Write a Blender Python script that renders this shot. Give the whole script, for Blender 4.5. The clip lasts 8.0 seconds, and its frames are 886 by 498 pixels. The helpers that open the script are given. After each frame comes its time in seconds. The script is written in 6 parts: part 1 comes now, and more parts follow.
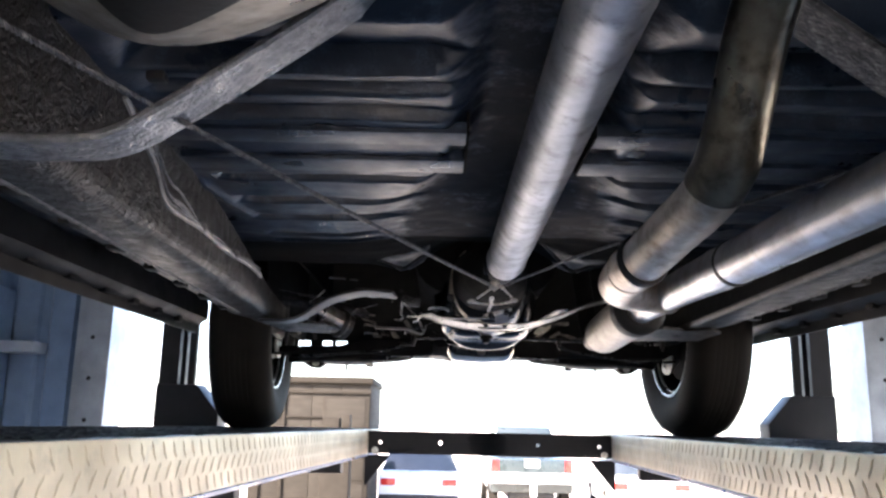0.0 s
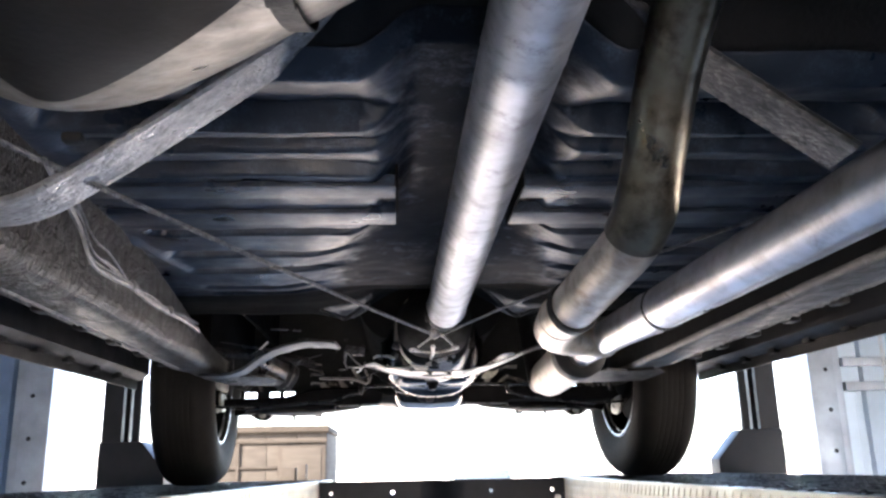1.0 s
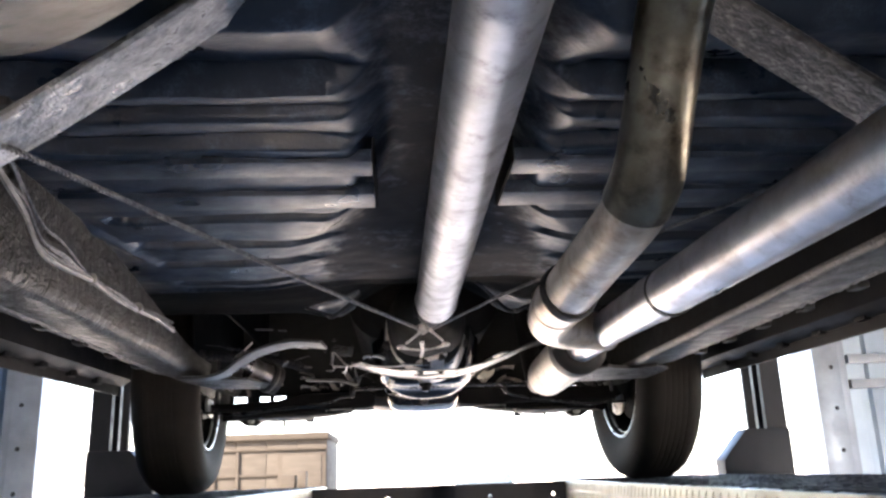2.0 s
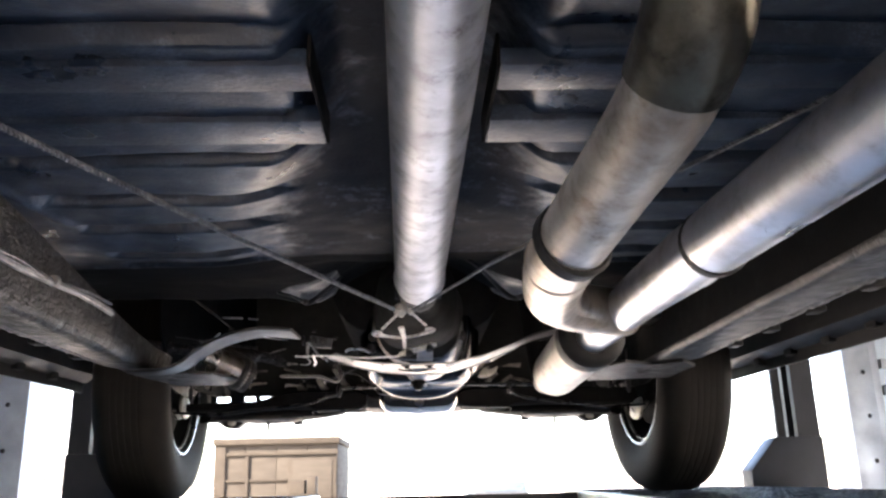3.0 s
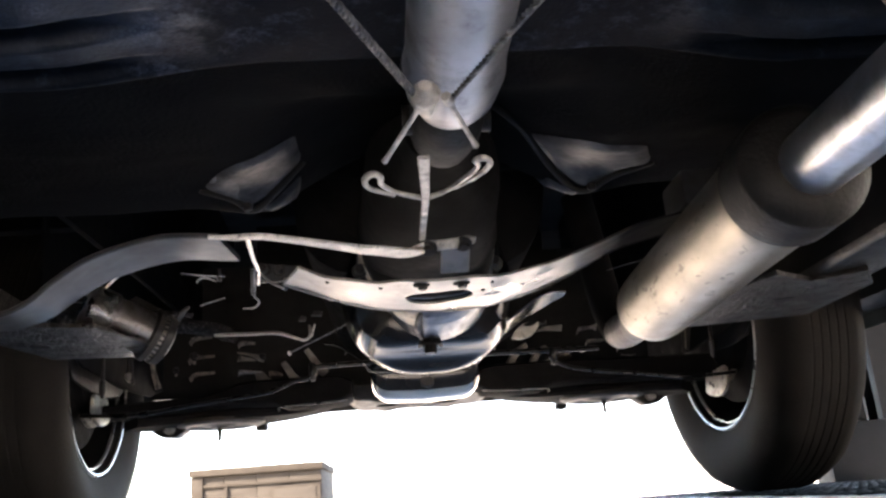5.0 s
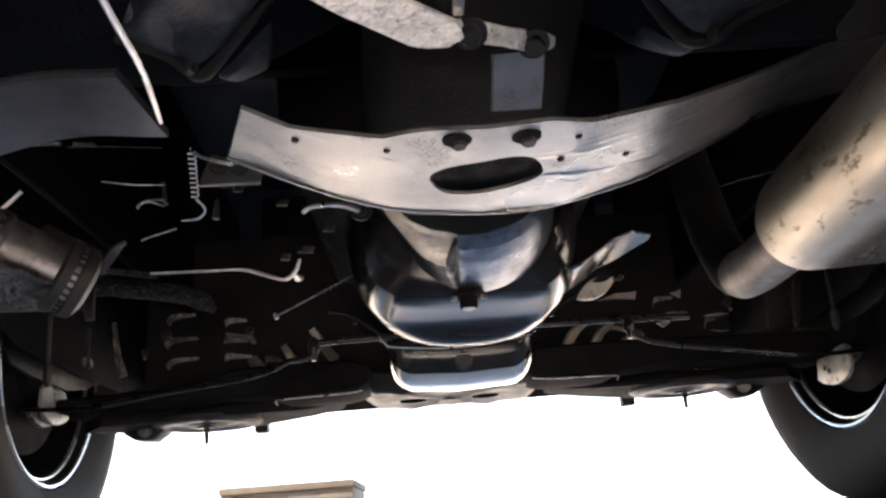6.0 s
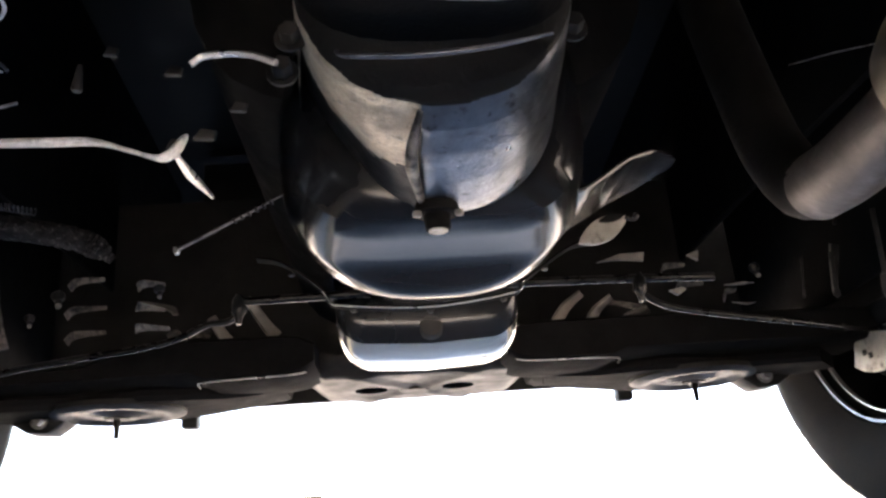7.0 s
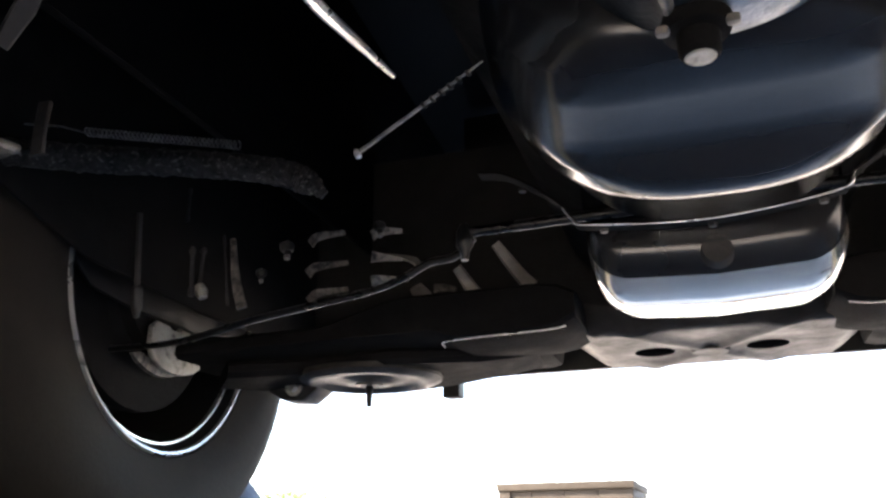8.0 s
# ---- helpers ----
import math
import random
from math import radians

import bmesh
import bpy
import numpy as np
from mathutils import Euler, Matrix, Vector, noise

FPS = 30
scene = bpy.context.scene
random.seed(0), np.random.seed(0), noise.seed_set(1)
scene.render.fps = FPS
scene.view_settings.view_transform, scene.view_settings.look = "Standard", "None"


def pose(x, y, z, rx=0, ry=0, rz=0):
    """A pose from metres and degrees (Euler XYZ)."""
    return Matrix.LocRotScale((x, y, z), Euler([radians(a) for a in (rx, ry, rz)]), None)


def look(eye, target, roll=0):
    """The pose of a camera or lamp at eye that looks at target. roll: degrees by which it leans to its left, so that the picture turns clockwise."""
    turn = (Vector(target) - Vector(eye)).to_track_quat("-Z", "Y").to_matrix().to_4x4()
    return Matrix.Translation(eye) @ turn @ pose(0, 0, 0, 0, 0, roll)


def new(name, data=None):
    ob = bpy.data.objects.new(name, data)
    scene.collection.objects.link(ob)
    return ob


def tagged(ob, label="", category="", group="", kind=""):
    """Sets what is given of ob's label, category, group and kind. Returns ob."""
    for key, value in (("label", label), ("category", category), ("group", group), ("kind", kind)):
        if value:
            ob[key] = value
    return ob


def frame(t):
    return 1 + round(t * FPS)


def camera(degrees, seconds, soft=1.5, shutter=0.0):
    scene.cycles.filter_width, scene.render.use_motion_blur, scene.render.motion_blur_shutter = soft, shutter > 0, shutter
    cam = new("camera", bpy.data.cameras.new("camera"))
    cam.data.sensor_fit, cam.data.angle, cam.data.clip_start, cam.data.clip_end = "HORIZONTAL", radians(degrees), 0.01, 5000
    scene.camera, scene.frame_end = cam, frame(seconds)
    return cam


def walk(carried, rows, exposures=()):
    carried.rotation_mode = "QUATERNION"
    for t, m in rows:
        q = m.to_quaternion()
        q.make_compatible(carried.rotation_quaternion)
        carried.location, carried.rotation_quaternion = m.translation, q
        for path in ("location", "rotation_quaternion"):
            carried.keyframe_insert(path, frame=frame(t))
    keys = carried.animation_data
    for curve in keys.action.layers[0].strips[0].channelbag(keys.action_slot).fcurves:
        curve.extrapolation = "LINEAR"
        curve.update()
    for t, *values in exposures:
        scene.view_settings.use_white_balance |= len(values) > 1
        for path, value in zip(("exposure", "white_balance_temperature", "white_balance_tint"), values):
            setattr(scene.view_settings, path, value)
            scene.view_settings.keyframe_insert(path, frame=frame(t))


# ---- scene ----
cam = camera(56.2, 8.0, soft=2.6)
PATH = [
    (0, (-0.103, 0.02, 0.022), (-0.101, 1.976, 0.436), 1.2),
    (0.5, (-0.086, -0.002, 0.03), (0.034, 1.94, 0.492), -0.2),
    (1, (-0.076, 0.018, 0.034), (0.036, 1.948, 0.546), -1.2),
    (1.5, (-0.069, 0.054, 0.034), (0.038, 1.979, 0.567), -1.3),
    (2, (-0.053, 0.112, 0.032), (0.061, 2.039, 0.556), -2.0),
    (2.2, (-0.037, 0.151, 0.027), (0.077, 2.081, 0.538), -2.4),
    (3.3, (0.007, 0.435, 0.043), (0.073, 2.356, 0.595), -1.2),
    (3.5, (0.004, 0.494, 0.043), (0.079, 2.412, 0.602), -1.6),
    (4, (-0.035, 0.691, 0.022), (0.121, 2.602, 0.591), -2.7),
    (4.2, (-0.049, 0.737, 0.013), (0.131, 2.643, 0.59), -3.0),
    (5.3, (-0.026, 1.099, 0.029), (0.086, 3.007, 0.616), -5.2),
    (5.5, (-0.01, 1.177, 0.027), (0.076, 3.082, 0.63), -5.0),
    (6, (-0.035, 1.346, 0.027), (0.029, 3.244, 0.654), -4.5),
    (6.5, (-0.052, 1.454, 0.036), (0.071, 3.341, 0.689), -4.9),
    (7, (-0.022, 1.599, 0.02), (0.108, 3.482, 0.682), -4.3),
    (7.5, (-0.009, 1.714, 0.02), (-0.132, 3.601, 0.673), -2.1),
    (8, (0.002, 1.812, 0.028), (-0.576, 3.611, 0.684), -0.7),
]
walk(cam, [(t, look(eye, target, roll)) for t, eye, target, roll in PATH], [(0.0, 3.4, 6300, 16), (0.5, 3.45, 6250, 16), (1.0, 4.12, 6350, 16), (2.0, 4.17, 6700, 17), (4.0, 3.97, 6800, 17), (6.0, 3.85, 6850, 17), (7.0, 4.1, 6850, 17), (8.0, 3.85, 6550, 15)])


# ---- world and light ----
SUN_EL, SUN_AZ = 38.0, 228.0          # height and bearing of the sun, degrees; 0 is straight ahead
world = bpy.data.worlds.new("sky")
scene.world = world
world.use_nodes = True
wn = world.node_tree.nodes
sky = wn.new("ShaderNodeTexSky")
sky.sky_type = "NISHITA"
sky.sun_disc = False
sky.sun_elevation = radians(SUN_EL)
sky.sun_rotation = radians(SUN_AZ)
sky.dust_density = 2.0
wn["Background"].inputs[1].default_value = 0.15
world.node_tree.links.new(sky.outputs[0], wn["Background"].inputs[0])
sun = new("sun", bpy.data.lights.new("sun", "SUN"))
sun.data.energy, sun.data.angle, sun.data.color = 5.0, radians(0.6), (1.0, 0.9, 0.76)
to_sun = Vector((math.sin(radians(SUN_AZ)) * math.cos(radians(SUN_EL)), math.cos(radians(SUN_AZ)) * math.cos(radians(SUN_EL)), math.sin(radians(SUN_EL))))
sun.matrix_world = look(to_sun * 30, (0, 0, 0))



# ---- materials ----
def mat(name, base, second=None, rough=0.5, metal=0.0, scale=18.0, fine=160.0, bump=0.15, coat=0.0, spots=None, spot_amount=0.6, vary=0.15, stretch=(1, 1, 1), spec=0.5, soft_spots=0.16, speckle=0.0):
    """A surface whose colour, gloss and relief vary at two scales, in metres."""
    m = bpy.data.materials.new(name)
    m.use_nodes = True
    n, l = m.node_tree.nodes, m.node_tree.links
    b = n["Principled BSDF"]
    co = n.new("ShaderNodeTexCoord")
    mp = n.new("ShaderNodeMapping")
    mp.inputs["Scale"].default_value = stretch
    l.new(co.outputs["Object"], mp.inputs[0])
    big = n.new("ShaderNodeTexNoise")
    big.inputs["Scale"].default_value, big.inputs["Detail"].default_value, big.inputs["Roughness"].default_value = scale, 5.0, 0.6
    small = n.new("ShaderNodeTexNoise")
    small.inputs["Scale"].default_value, small.inputs["Detail"].default_value = fine, 3.0
    l.new(mp.outputs[0], big.inputs["Vector"])
    l.new(mp.outputs[0], small.inputs["Vector"])
    ramp = n.new("ShaderNodeMapRange")
    ramp.inputs[1].default_value, ramp.inputs[2].default_value = 0.35, 0.65
    l.new(big.outputs[0], ramp.inputs[0])
    mix = n.new("ShaderNodeMix")
    mix.data_type = "RGBA"
    mix.inputs[6].default_value = (*base, 1)
    mix.inputs[7].default_value = (*(second or [c * 0.6 for c in base]), 1)
    l.new(ramp.outputs[0], mix.inputs[0])
    colour = mix.outputs[2]
    if spots:
        sp = n.new("ShaderNodeTexNoise")
        sp.inputs["Scale"].default_value, sp.inputs["Detail"].default_value, sp.inputs["Roughness"].default_value = scale * 2.3, 5.0, 0.58
        l.new(mp.outputs[0], sp.inputs["Vector"])
        cut = n.new("ShaderNodeMapRange")
        cut.inputs[1].default_value, cut.inputs[2].default_value = spot_amount - soft_spots * 0.4, spot_amount + soft_spots * 0.6
        l.new(sp.outputs[0], cut.inputs[0])
        amount = cut.outputs[0]
        if speckle:
            dots = n.new("ShaderNodeTexNoise")
            dots.inputs["Scale"].default_value, dots.inputs["Detail"].default_value, dots.inputs["Roughness"].default_value = fine * 1.6, 3.0, 0.7
            l.new(mp.outputs[0], dots.inputs["Vector"])
            grain = n.new("ShaderNodeMapRange")
            grain.inputs[1].default_value, grain.inputs[2].default_value = 0.44, 0.6
            grain.inputs[3].default_value = 1.0 - speckle
            l.new(dots.outputs[0], grain.inputs[0])
            prod = n.new("ShaderNodeMath")
            prod.operation = "MULTIPLY"
            l.new(amount, prod.inputs[0])
            l.new(grain.outputs[0], prod.inputs[1])
            amount = prod.outputs[0]
        mx = n.new("ShaderNodeMix")
        mx.data_type = "RGBA"
        mx.inputs[7].default_value = (*spots, 1)
        l.new(amount, mx.inputs[0])
        l.new(colour, mx.inputs[6])
        colour = mx.outputs[2]
    l.new(colour, b.inputs["Base Color"])
    rr = n.new("ShaderNodeMapRange")
    rr.inputs[1].default_value, rr.inputs[2].default_value = 0.3, 0.7
    rr.inputs[3].default_value, rr.inputs[4].default_value = max(0.04, rough - vary), min(1.0, rough + vary)
    l.new(big.outputs[0], rr.inputs[0])
    l.new(rr.outputs[0], b.inputs["Roughness"])
    b.inputs["Metallic"].default_value = metal
    b.inputs["Specular IOR Level"].default_value = spec
    b.inputs["Coat Weight"].default_value = coat
    b.inputs["Coat Roughness"].default_value = 0.2
    if bump:
        add = n.new("ShaderNodeMath")
        add.operation = "MULTIPLY_ADD"
        add.inputs[1].default_value = 0.45
        l.new(small.outputs[0], add.inputs[0])
        l.new(big.outputs[0], add.inputs[2])
        bp = n.new("ShaderNodeBump")
        bp.inputs["Strength"].default_value, bp.inputs["Distance"].default_value = bump, 0.004
        l.new(add.outputs[0], bp.inputs["Height"])
        l.new(bp.outputs[0], b.inputs["Normal"])
    return m


# black undercoats tinted blue for the sky light they reflect
UNDERCOAT = mat("black_undercoat", (0.0092, 0.0158, 0.0295), (0.0175, 0.028, 0.0475), 0.4, 0.0, 11, 240, 0.32, spots=(0.078, 0.106, 0.155), spot_amount=0.6, spec=0.3, vary=0.2, soft_spots=0.26, speckle=0.75)
FLOORCOAT = mat("floor_undercoat", (0.0092, 0.0158, 0.0295), (0.0175, 0.028, 0.0475), 0.4, 0.0, 11, 240, 0.32, spots=(0.078, 0.106, 0.155), spot_amount=0.6, spec=0.3, vary=0.2, soft_spots=0.26, speckle=0.75)


def shaded_tunnel(m):
    """Puts the tunnel's shade into a material's colour as matt black, with soft speckled edges."""
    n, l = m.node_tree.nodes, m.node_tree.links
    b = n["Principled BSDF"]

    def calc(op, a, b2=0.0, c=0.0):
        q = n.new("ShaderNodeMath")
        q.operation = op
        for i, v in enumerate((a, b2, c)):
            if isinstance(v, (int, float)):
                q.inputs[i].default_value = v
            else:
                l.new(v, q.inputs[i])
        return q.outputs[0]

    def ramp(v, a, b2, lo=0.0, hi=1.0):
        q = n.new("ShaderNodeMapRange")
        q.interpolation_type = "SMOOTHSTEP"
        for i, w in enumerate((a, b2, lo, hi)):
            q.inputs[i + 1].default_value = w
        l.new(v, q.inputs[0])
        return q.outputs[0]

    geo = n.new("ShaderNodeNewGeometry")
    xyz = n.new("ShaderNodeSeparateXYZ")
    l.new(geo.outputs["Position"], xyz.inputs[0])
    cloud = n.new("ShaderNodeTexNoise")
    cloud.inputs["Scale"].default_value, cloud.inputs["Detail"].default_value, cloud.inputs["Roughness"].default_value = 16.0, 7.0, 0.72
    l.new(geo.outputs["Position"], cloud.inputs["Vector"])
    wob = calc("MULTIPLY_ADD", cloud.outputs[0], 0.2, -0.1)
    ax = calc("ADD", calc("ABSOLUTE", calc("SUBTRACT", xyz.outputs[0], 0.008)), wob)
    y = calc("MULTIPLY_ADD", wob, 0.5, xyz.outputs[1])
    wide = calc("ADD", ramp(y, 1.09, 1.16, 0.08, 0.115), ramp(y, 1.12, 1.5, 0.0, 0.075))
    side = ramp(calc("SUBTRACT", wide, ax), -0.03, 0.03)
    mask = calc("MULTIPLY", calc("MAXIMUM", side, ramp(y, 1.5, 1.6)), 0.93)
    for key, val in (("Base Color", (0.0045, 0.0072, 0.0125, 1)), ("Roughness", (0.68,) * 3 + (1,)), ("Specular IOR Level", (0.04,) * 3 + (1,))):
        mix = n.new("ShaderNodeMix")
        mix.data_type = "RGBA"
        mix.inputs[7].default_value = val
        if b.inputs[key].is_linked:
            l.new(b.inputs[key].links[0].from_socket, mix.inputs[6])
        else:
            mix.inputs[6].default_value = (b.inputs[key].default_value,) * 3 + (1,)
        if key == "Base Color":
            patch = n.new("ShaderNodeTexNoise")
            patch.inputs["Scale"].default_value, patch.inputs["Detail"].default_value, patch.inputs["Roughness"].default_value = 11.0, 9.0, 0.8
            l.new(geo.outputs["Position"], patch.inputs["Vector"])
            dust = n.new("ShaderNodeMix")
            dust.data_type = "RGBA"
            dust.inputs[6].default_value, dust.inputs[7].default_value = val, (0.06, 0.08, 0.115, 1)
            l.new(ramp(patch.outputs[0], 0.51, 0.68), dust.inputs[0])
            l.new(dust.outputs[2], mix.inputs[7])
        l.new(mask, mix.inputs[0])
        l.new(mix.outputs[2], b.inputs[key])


# shade along the tunnel is toned into the floor's colour
shaded_tunnel(FLOORCOAT)


def darkened_end(m, x0, x1):
    """Darkens a material from x0 on towards x1, with a mottled edge."""
    n, l = m.node_tree.nodes, m.node_tree.links
    b = n["Principled BSDF"]
    geo = n.new("ShaderNodeNewGeometry")
    xyz = n.new("ShaderNodeSeparateXYZ")
    l.new(geo.outputs["Position"], xyz.inputs[0])
    cloud = n.new("ShaderNodeTexNoise")
    cloud.inputs["Scale"].default_value, cloud.inputs["Detail"].default_value, cloud.inputs["Roughness"].default_value = 70.0, 7.0, 0.75
    l.new(geo.outputs["Position"], cloud.inputs["Vector"])
    wob = n.new("ShaderNodeMath")
    wob.operation = "MULTIPLY_ADD"
    wob.inputs[1].default_value = 0.07
    l.new(cloud.outputs[0], wob.inputs[0])
    l.new(xyz.outputs[0], wob.inputs[2])
    ramp = n.new("ShaderNodeMapRange")
    ramp.inputs[1].default_value, ramp.inputs[2].default_value, ramp.inputs[4].default_value = x0 + 0.035, x1 + 0.035, 0.9
    l.new(wob.outputs[0], ramp.inputs[0])
    mix = n.new("ShaderNodeMix")
    mix.data_type = "RGBA"
    mix.inputs[7].default_value = (0.035, 0.033, 0.033, 1)
    l.new(ramp.outputs[0], mix.inputs[0])
    l.new(b.inputs["Base Color"].links[0].from_socket, mix.inputs[6])
    l.new(mix.outputs[2], b.inputs["Base Color"])


RAIL = mat("worn_undercoat", (0.0082, 0.0075, 0.0068), (0.0195, 0.0172, 0.0148), 0.42, 0.0, 44, 210, 2.4, vary=0.14, spec=0.3, spots=(0.066, 0.054, 0.042), spot_amount=0.61, soft_spots=0.16, speckle=0.9)
WELD = mat("grey_weld_metal", (0.13, 0.125, 0.12), (0.06, 0.058, 0.055), 0.45, 0.2, 90, 400, 0.8)
LEVER = mat("dirty_aluminium_strip", (0.74, 0.71, 0.665), (0.5, 0.475, 0.435), 0.42, 0.35, 90, 300, 1.6, spots=(0.07, 0.062, 0.055), spot_amount=0.6, soft_spots=0.12, speckle=0.6)
KNUCKLE = mat("pale_dusty_casting", (0.4, 0.37, 0.32), (0.25, 0.23, 0.198), 0.5, 0.2, 30, 220, 0.3, spots=(0.07, 0.062, 0.055), spot_amount=0.6)
SILVER = mat("dirty_steel", (0.5, 0.51, 0.54), (0.34, 0.34, 0.355), 0.42, 0.85, 20, 260, 0.07, spots=(0.12, 0.112, 0.108), spot_amount=0.6, vary=0.06, soft_spots=0.24, speckle=0.55)
EXHAUST = mat("exhaust_steel", (0.6, 0.545, 0.48), (0.39, 0.325, 0.255), 0.4, 0.85, 16, 190, 0.12, spots=(0.17, 0.122, 0.083), spot_amount=0.58, vary=0.1, soft_spots=0.26, speckle=0.3)
# darker exhaust copy: dim reflections put in colour, plus brown mottling
DIMBEND = mat("dim_mottled_exhaust", (0.21, 0.196, 0.155), (0.1, 0.09, 0.068), 0.33, 0.92, 18, 190, 0.2, spots=(0.035, 0.026, 0.018), spot_amount=0.55, vary=0.08, soft_spots=0.2, speckle=0.3)
BRIGHT_PIPE = mat("aluminised_pipe", (0.52, 0.525, 0.55), (0.38, 0.38, 0.395), 0.34, 0.92, 14, 190, 0.07, spots=(0.22, 0.195, 0.165), spot_amount=0.59, vary=0.07, soft_spots=0.3, speckle=0.4)
RUSTY = mat("heat_stained_steel", (0.082, 0.069, 0.064), (0.05, 0.042, 0.039), 0.55, 0.5, 20, 160, 0.3, spots=(0.13, 0.115, 0.105), spot_amount=0.64, speckle=0.6)
GALV = mat("grey_painted_steel", (0.3, 0.282, 0.255), (0.185, 0.186, 0.192), 0.38, 0.65, 9, 420, 0.14, spots=(0.045, 0.038, 0.032), spot_amount=0.585, soft_spots=0.14, speckle=0.92)
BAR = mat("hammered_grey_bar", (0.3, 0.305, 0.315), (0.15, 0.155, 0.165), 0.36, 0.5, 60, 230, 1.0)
TANK = mat("tank_shell", (0.2, 0.176, 0.14), (0.115, 0.099, 0.077), 0.4, 0.35, 22, 140, 0.2, spots=(0.03, 0.024, 0.019), spot_amount=0.6, speckle=0.5)
CAST = mat("cast_aluminium", (0.72, 0.62, 0.47), (0.46, 0.385, 0.29), 0.45, 0.3, 45, 280, 1.0, spots=(0.1, 0.08, 0.06), spot_amount=0.64, speckle=0.5)
BLACKGLOSS = mat("black_painted_pan", (0.0075, 0.008, 0.0092), (0.013, 0.013, 0.0148), 0.19, 0.0, 6, 120, 0.025, spec=0.33, vary=0.03)
SUMPMAT = mat("bare_sump_steel", (0.86, 0.81, 0.73), (0.8, 0.75, 0.67), 0.17, 0.9, 5, 180, 0.004, vary=0.03)
BLACKPART = mat("oily_black_part", (0.0095, 0.0093, 0.0092), (0.017, 0.0162, 0.0155), 0.55, 0.0, 35, 260, 0.35, spec=0.18)
# darker copy of the black part, its colour holding the shade of deep parts
DEEPBLACK = mat("deep_shade_black", (0.0058, 0.0057, 0.0056), (0.01, 0.0096, 0.0093), 0.8, 0.0, 35, 260, 0.3, spec=0.04)
# black for discs that stand in for shaded holes
HOLE = mat("hole_shade_black", (0.003, 0.003, 0.003), (0.004, 0.004, 0.004), 1.0, 0.0, 35, 260, 0.0, spec=0.0)
STEER = mat("satin_black_rod", (0.005, 0.005, 0.0051), (0.0085, 0.0082, 0.008), 0.28, 0.0, 30, 260, 0.1, spec=0.2, vary=0.06)
YOKE = mat("dull_bare_wire", (0.66, 0.63, 0.59), (0.3, 0.285, 0.265), 0.42, 0.45, 90, 300, 0.8)
# near-black that puts the toe board's shade into its colour
TOEBLACK = mat("shaded_toe_black", (0.0054, 0.0059, 0.0068), (0.0094, 0.0101, 0.0114), 0.85, 0.0, 9, 200, 0.6, spec=0.02)
# shade of the rear recess, held in the pan's own colour
REARBLACK = mat("shaded_rear_pan", (0.0062, 0.007, 0.0085), (0.011, 0.0122, 0.0145), 0.6, 0.0, 9, 200, 0.5, spec=0.15)
# lighter tone puts the light on the laps into their colour
LAP = mat("lit_satin_lap", (0.018, 0.02, 0.0245), (0.01, 0.0113, 0.014), 0.52, 0.0, 30, 220, 0.3, spec=0.2, spots=(0.05, 0.052, 0.057), spot_amount=0.58, soft_spots=0.3, speckle=0.6)
# darker copy of the hammered bar; the right brace's shade is in its colour
BARDARK = mat("shaded_grey_bar", (0.065, 0.066, 0.07), (0.03, 0.031, 0.034), 0.42, 0.3, 60, 230, 1.0, spots=(0.15, 0.15, 0.152), spot_amount=0.62)
# darker copy of the rail coat, carrying the right rail's shade
RAILDARK = mat("shaded_frame_coat", (0.011, 0.0106, 0.0102), (0.022, 0.0205, 0.019), 0.42, 0.0, 40, 330, 0.8, vary=0.12, spec=0.25)
darkened_end(GALV, 0.1, 0.14)
# darker grey steel, so the arch's dim reflection is in the colour
GALVDARK = mat("dark_grey_steel", (0.062, 0.064, 0.069), (0.04, 0.041, 0.044), 0.4, 0.3, 12, 300, 0.06, spots=(0.03, 0.028, 0.026), spot_amount=0.62, soft_spots=0.25)
DUSTY = mat("dusty_black_steel", (0.021, 0.02, 0.0195), (0.036, 0.034, 0.032), 0.5, 0.0, 25, 220, 0.3, spec=0.2)
SKID = mat("dusty_crossmember_plate", (0.028, 0.0243, 0.0202), (0.0155, 0.0136, 0.0116), 0.55, 0.0, 22, 220, 0.3, spec=0.16)
PALEDUST = mat("pale_dusty_steel", (0.2, 0.182, 0.16), (0.11, 0.1, 0.088), 0.5, 0.25, 30, 220, 0.2)
GRIMED = mat("oil_stained_pale_steel", (0.23, 0.205, 0.175), (0.1, 0.089, 0.078), 0.5, 0.2, 45, 260, 0.4, spots=(0.012, 0.011, 0.01), spot_amount=0.52, soft_spots=0.2)
CANSTEEL = mat("stained_bare_can", (0.36, 0.35, 0.355), (0.2, 0.18, 0.165), 0.32, 0.85, 26, 200, 0.2, spots=(0.09, 0.062, 0.04), spot_amount=0.58, soft_spots=0.25)
CASTSMOOTH = mat("smooth_cast_face", (0.185, 0.198, 0.22), (0.125, 0.132, 0.146), 0.34, 0.9, 55, 330, 0.22, spots=(0.03, 0.028, 0.027), spot_amount=0.62, vary=0.08, soft_spots=0.14, speckle=0.7)
# shade under the tank, given as a near-black colour
TANKBASE = mat("tank_bottom_shade", (0.006, 0.0055, 0.005), (0.012, 0.011, 0.01), 0.5, 0.0, 10, 160, 0.1, spec=0.07)
LINT = mat("grimy_fabric", (0.032, 0.03, 0.029), (0.011, 0.0105, 0.0105), 0.75, 0.0, 110, 500, 1.0, spots=(0.17, 0.155, 0.15), spot_amount=0.62, spec=0.2)
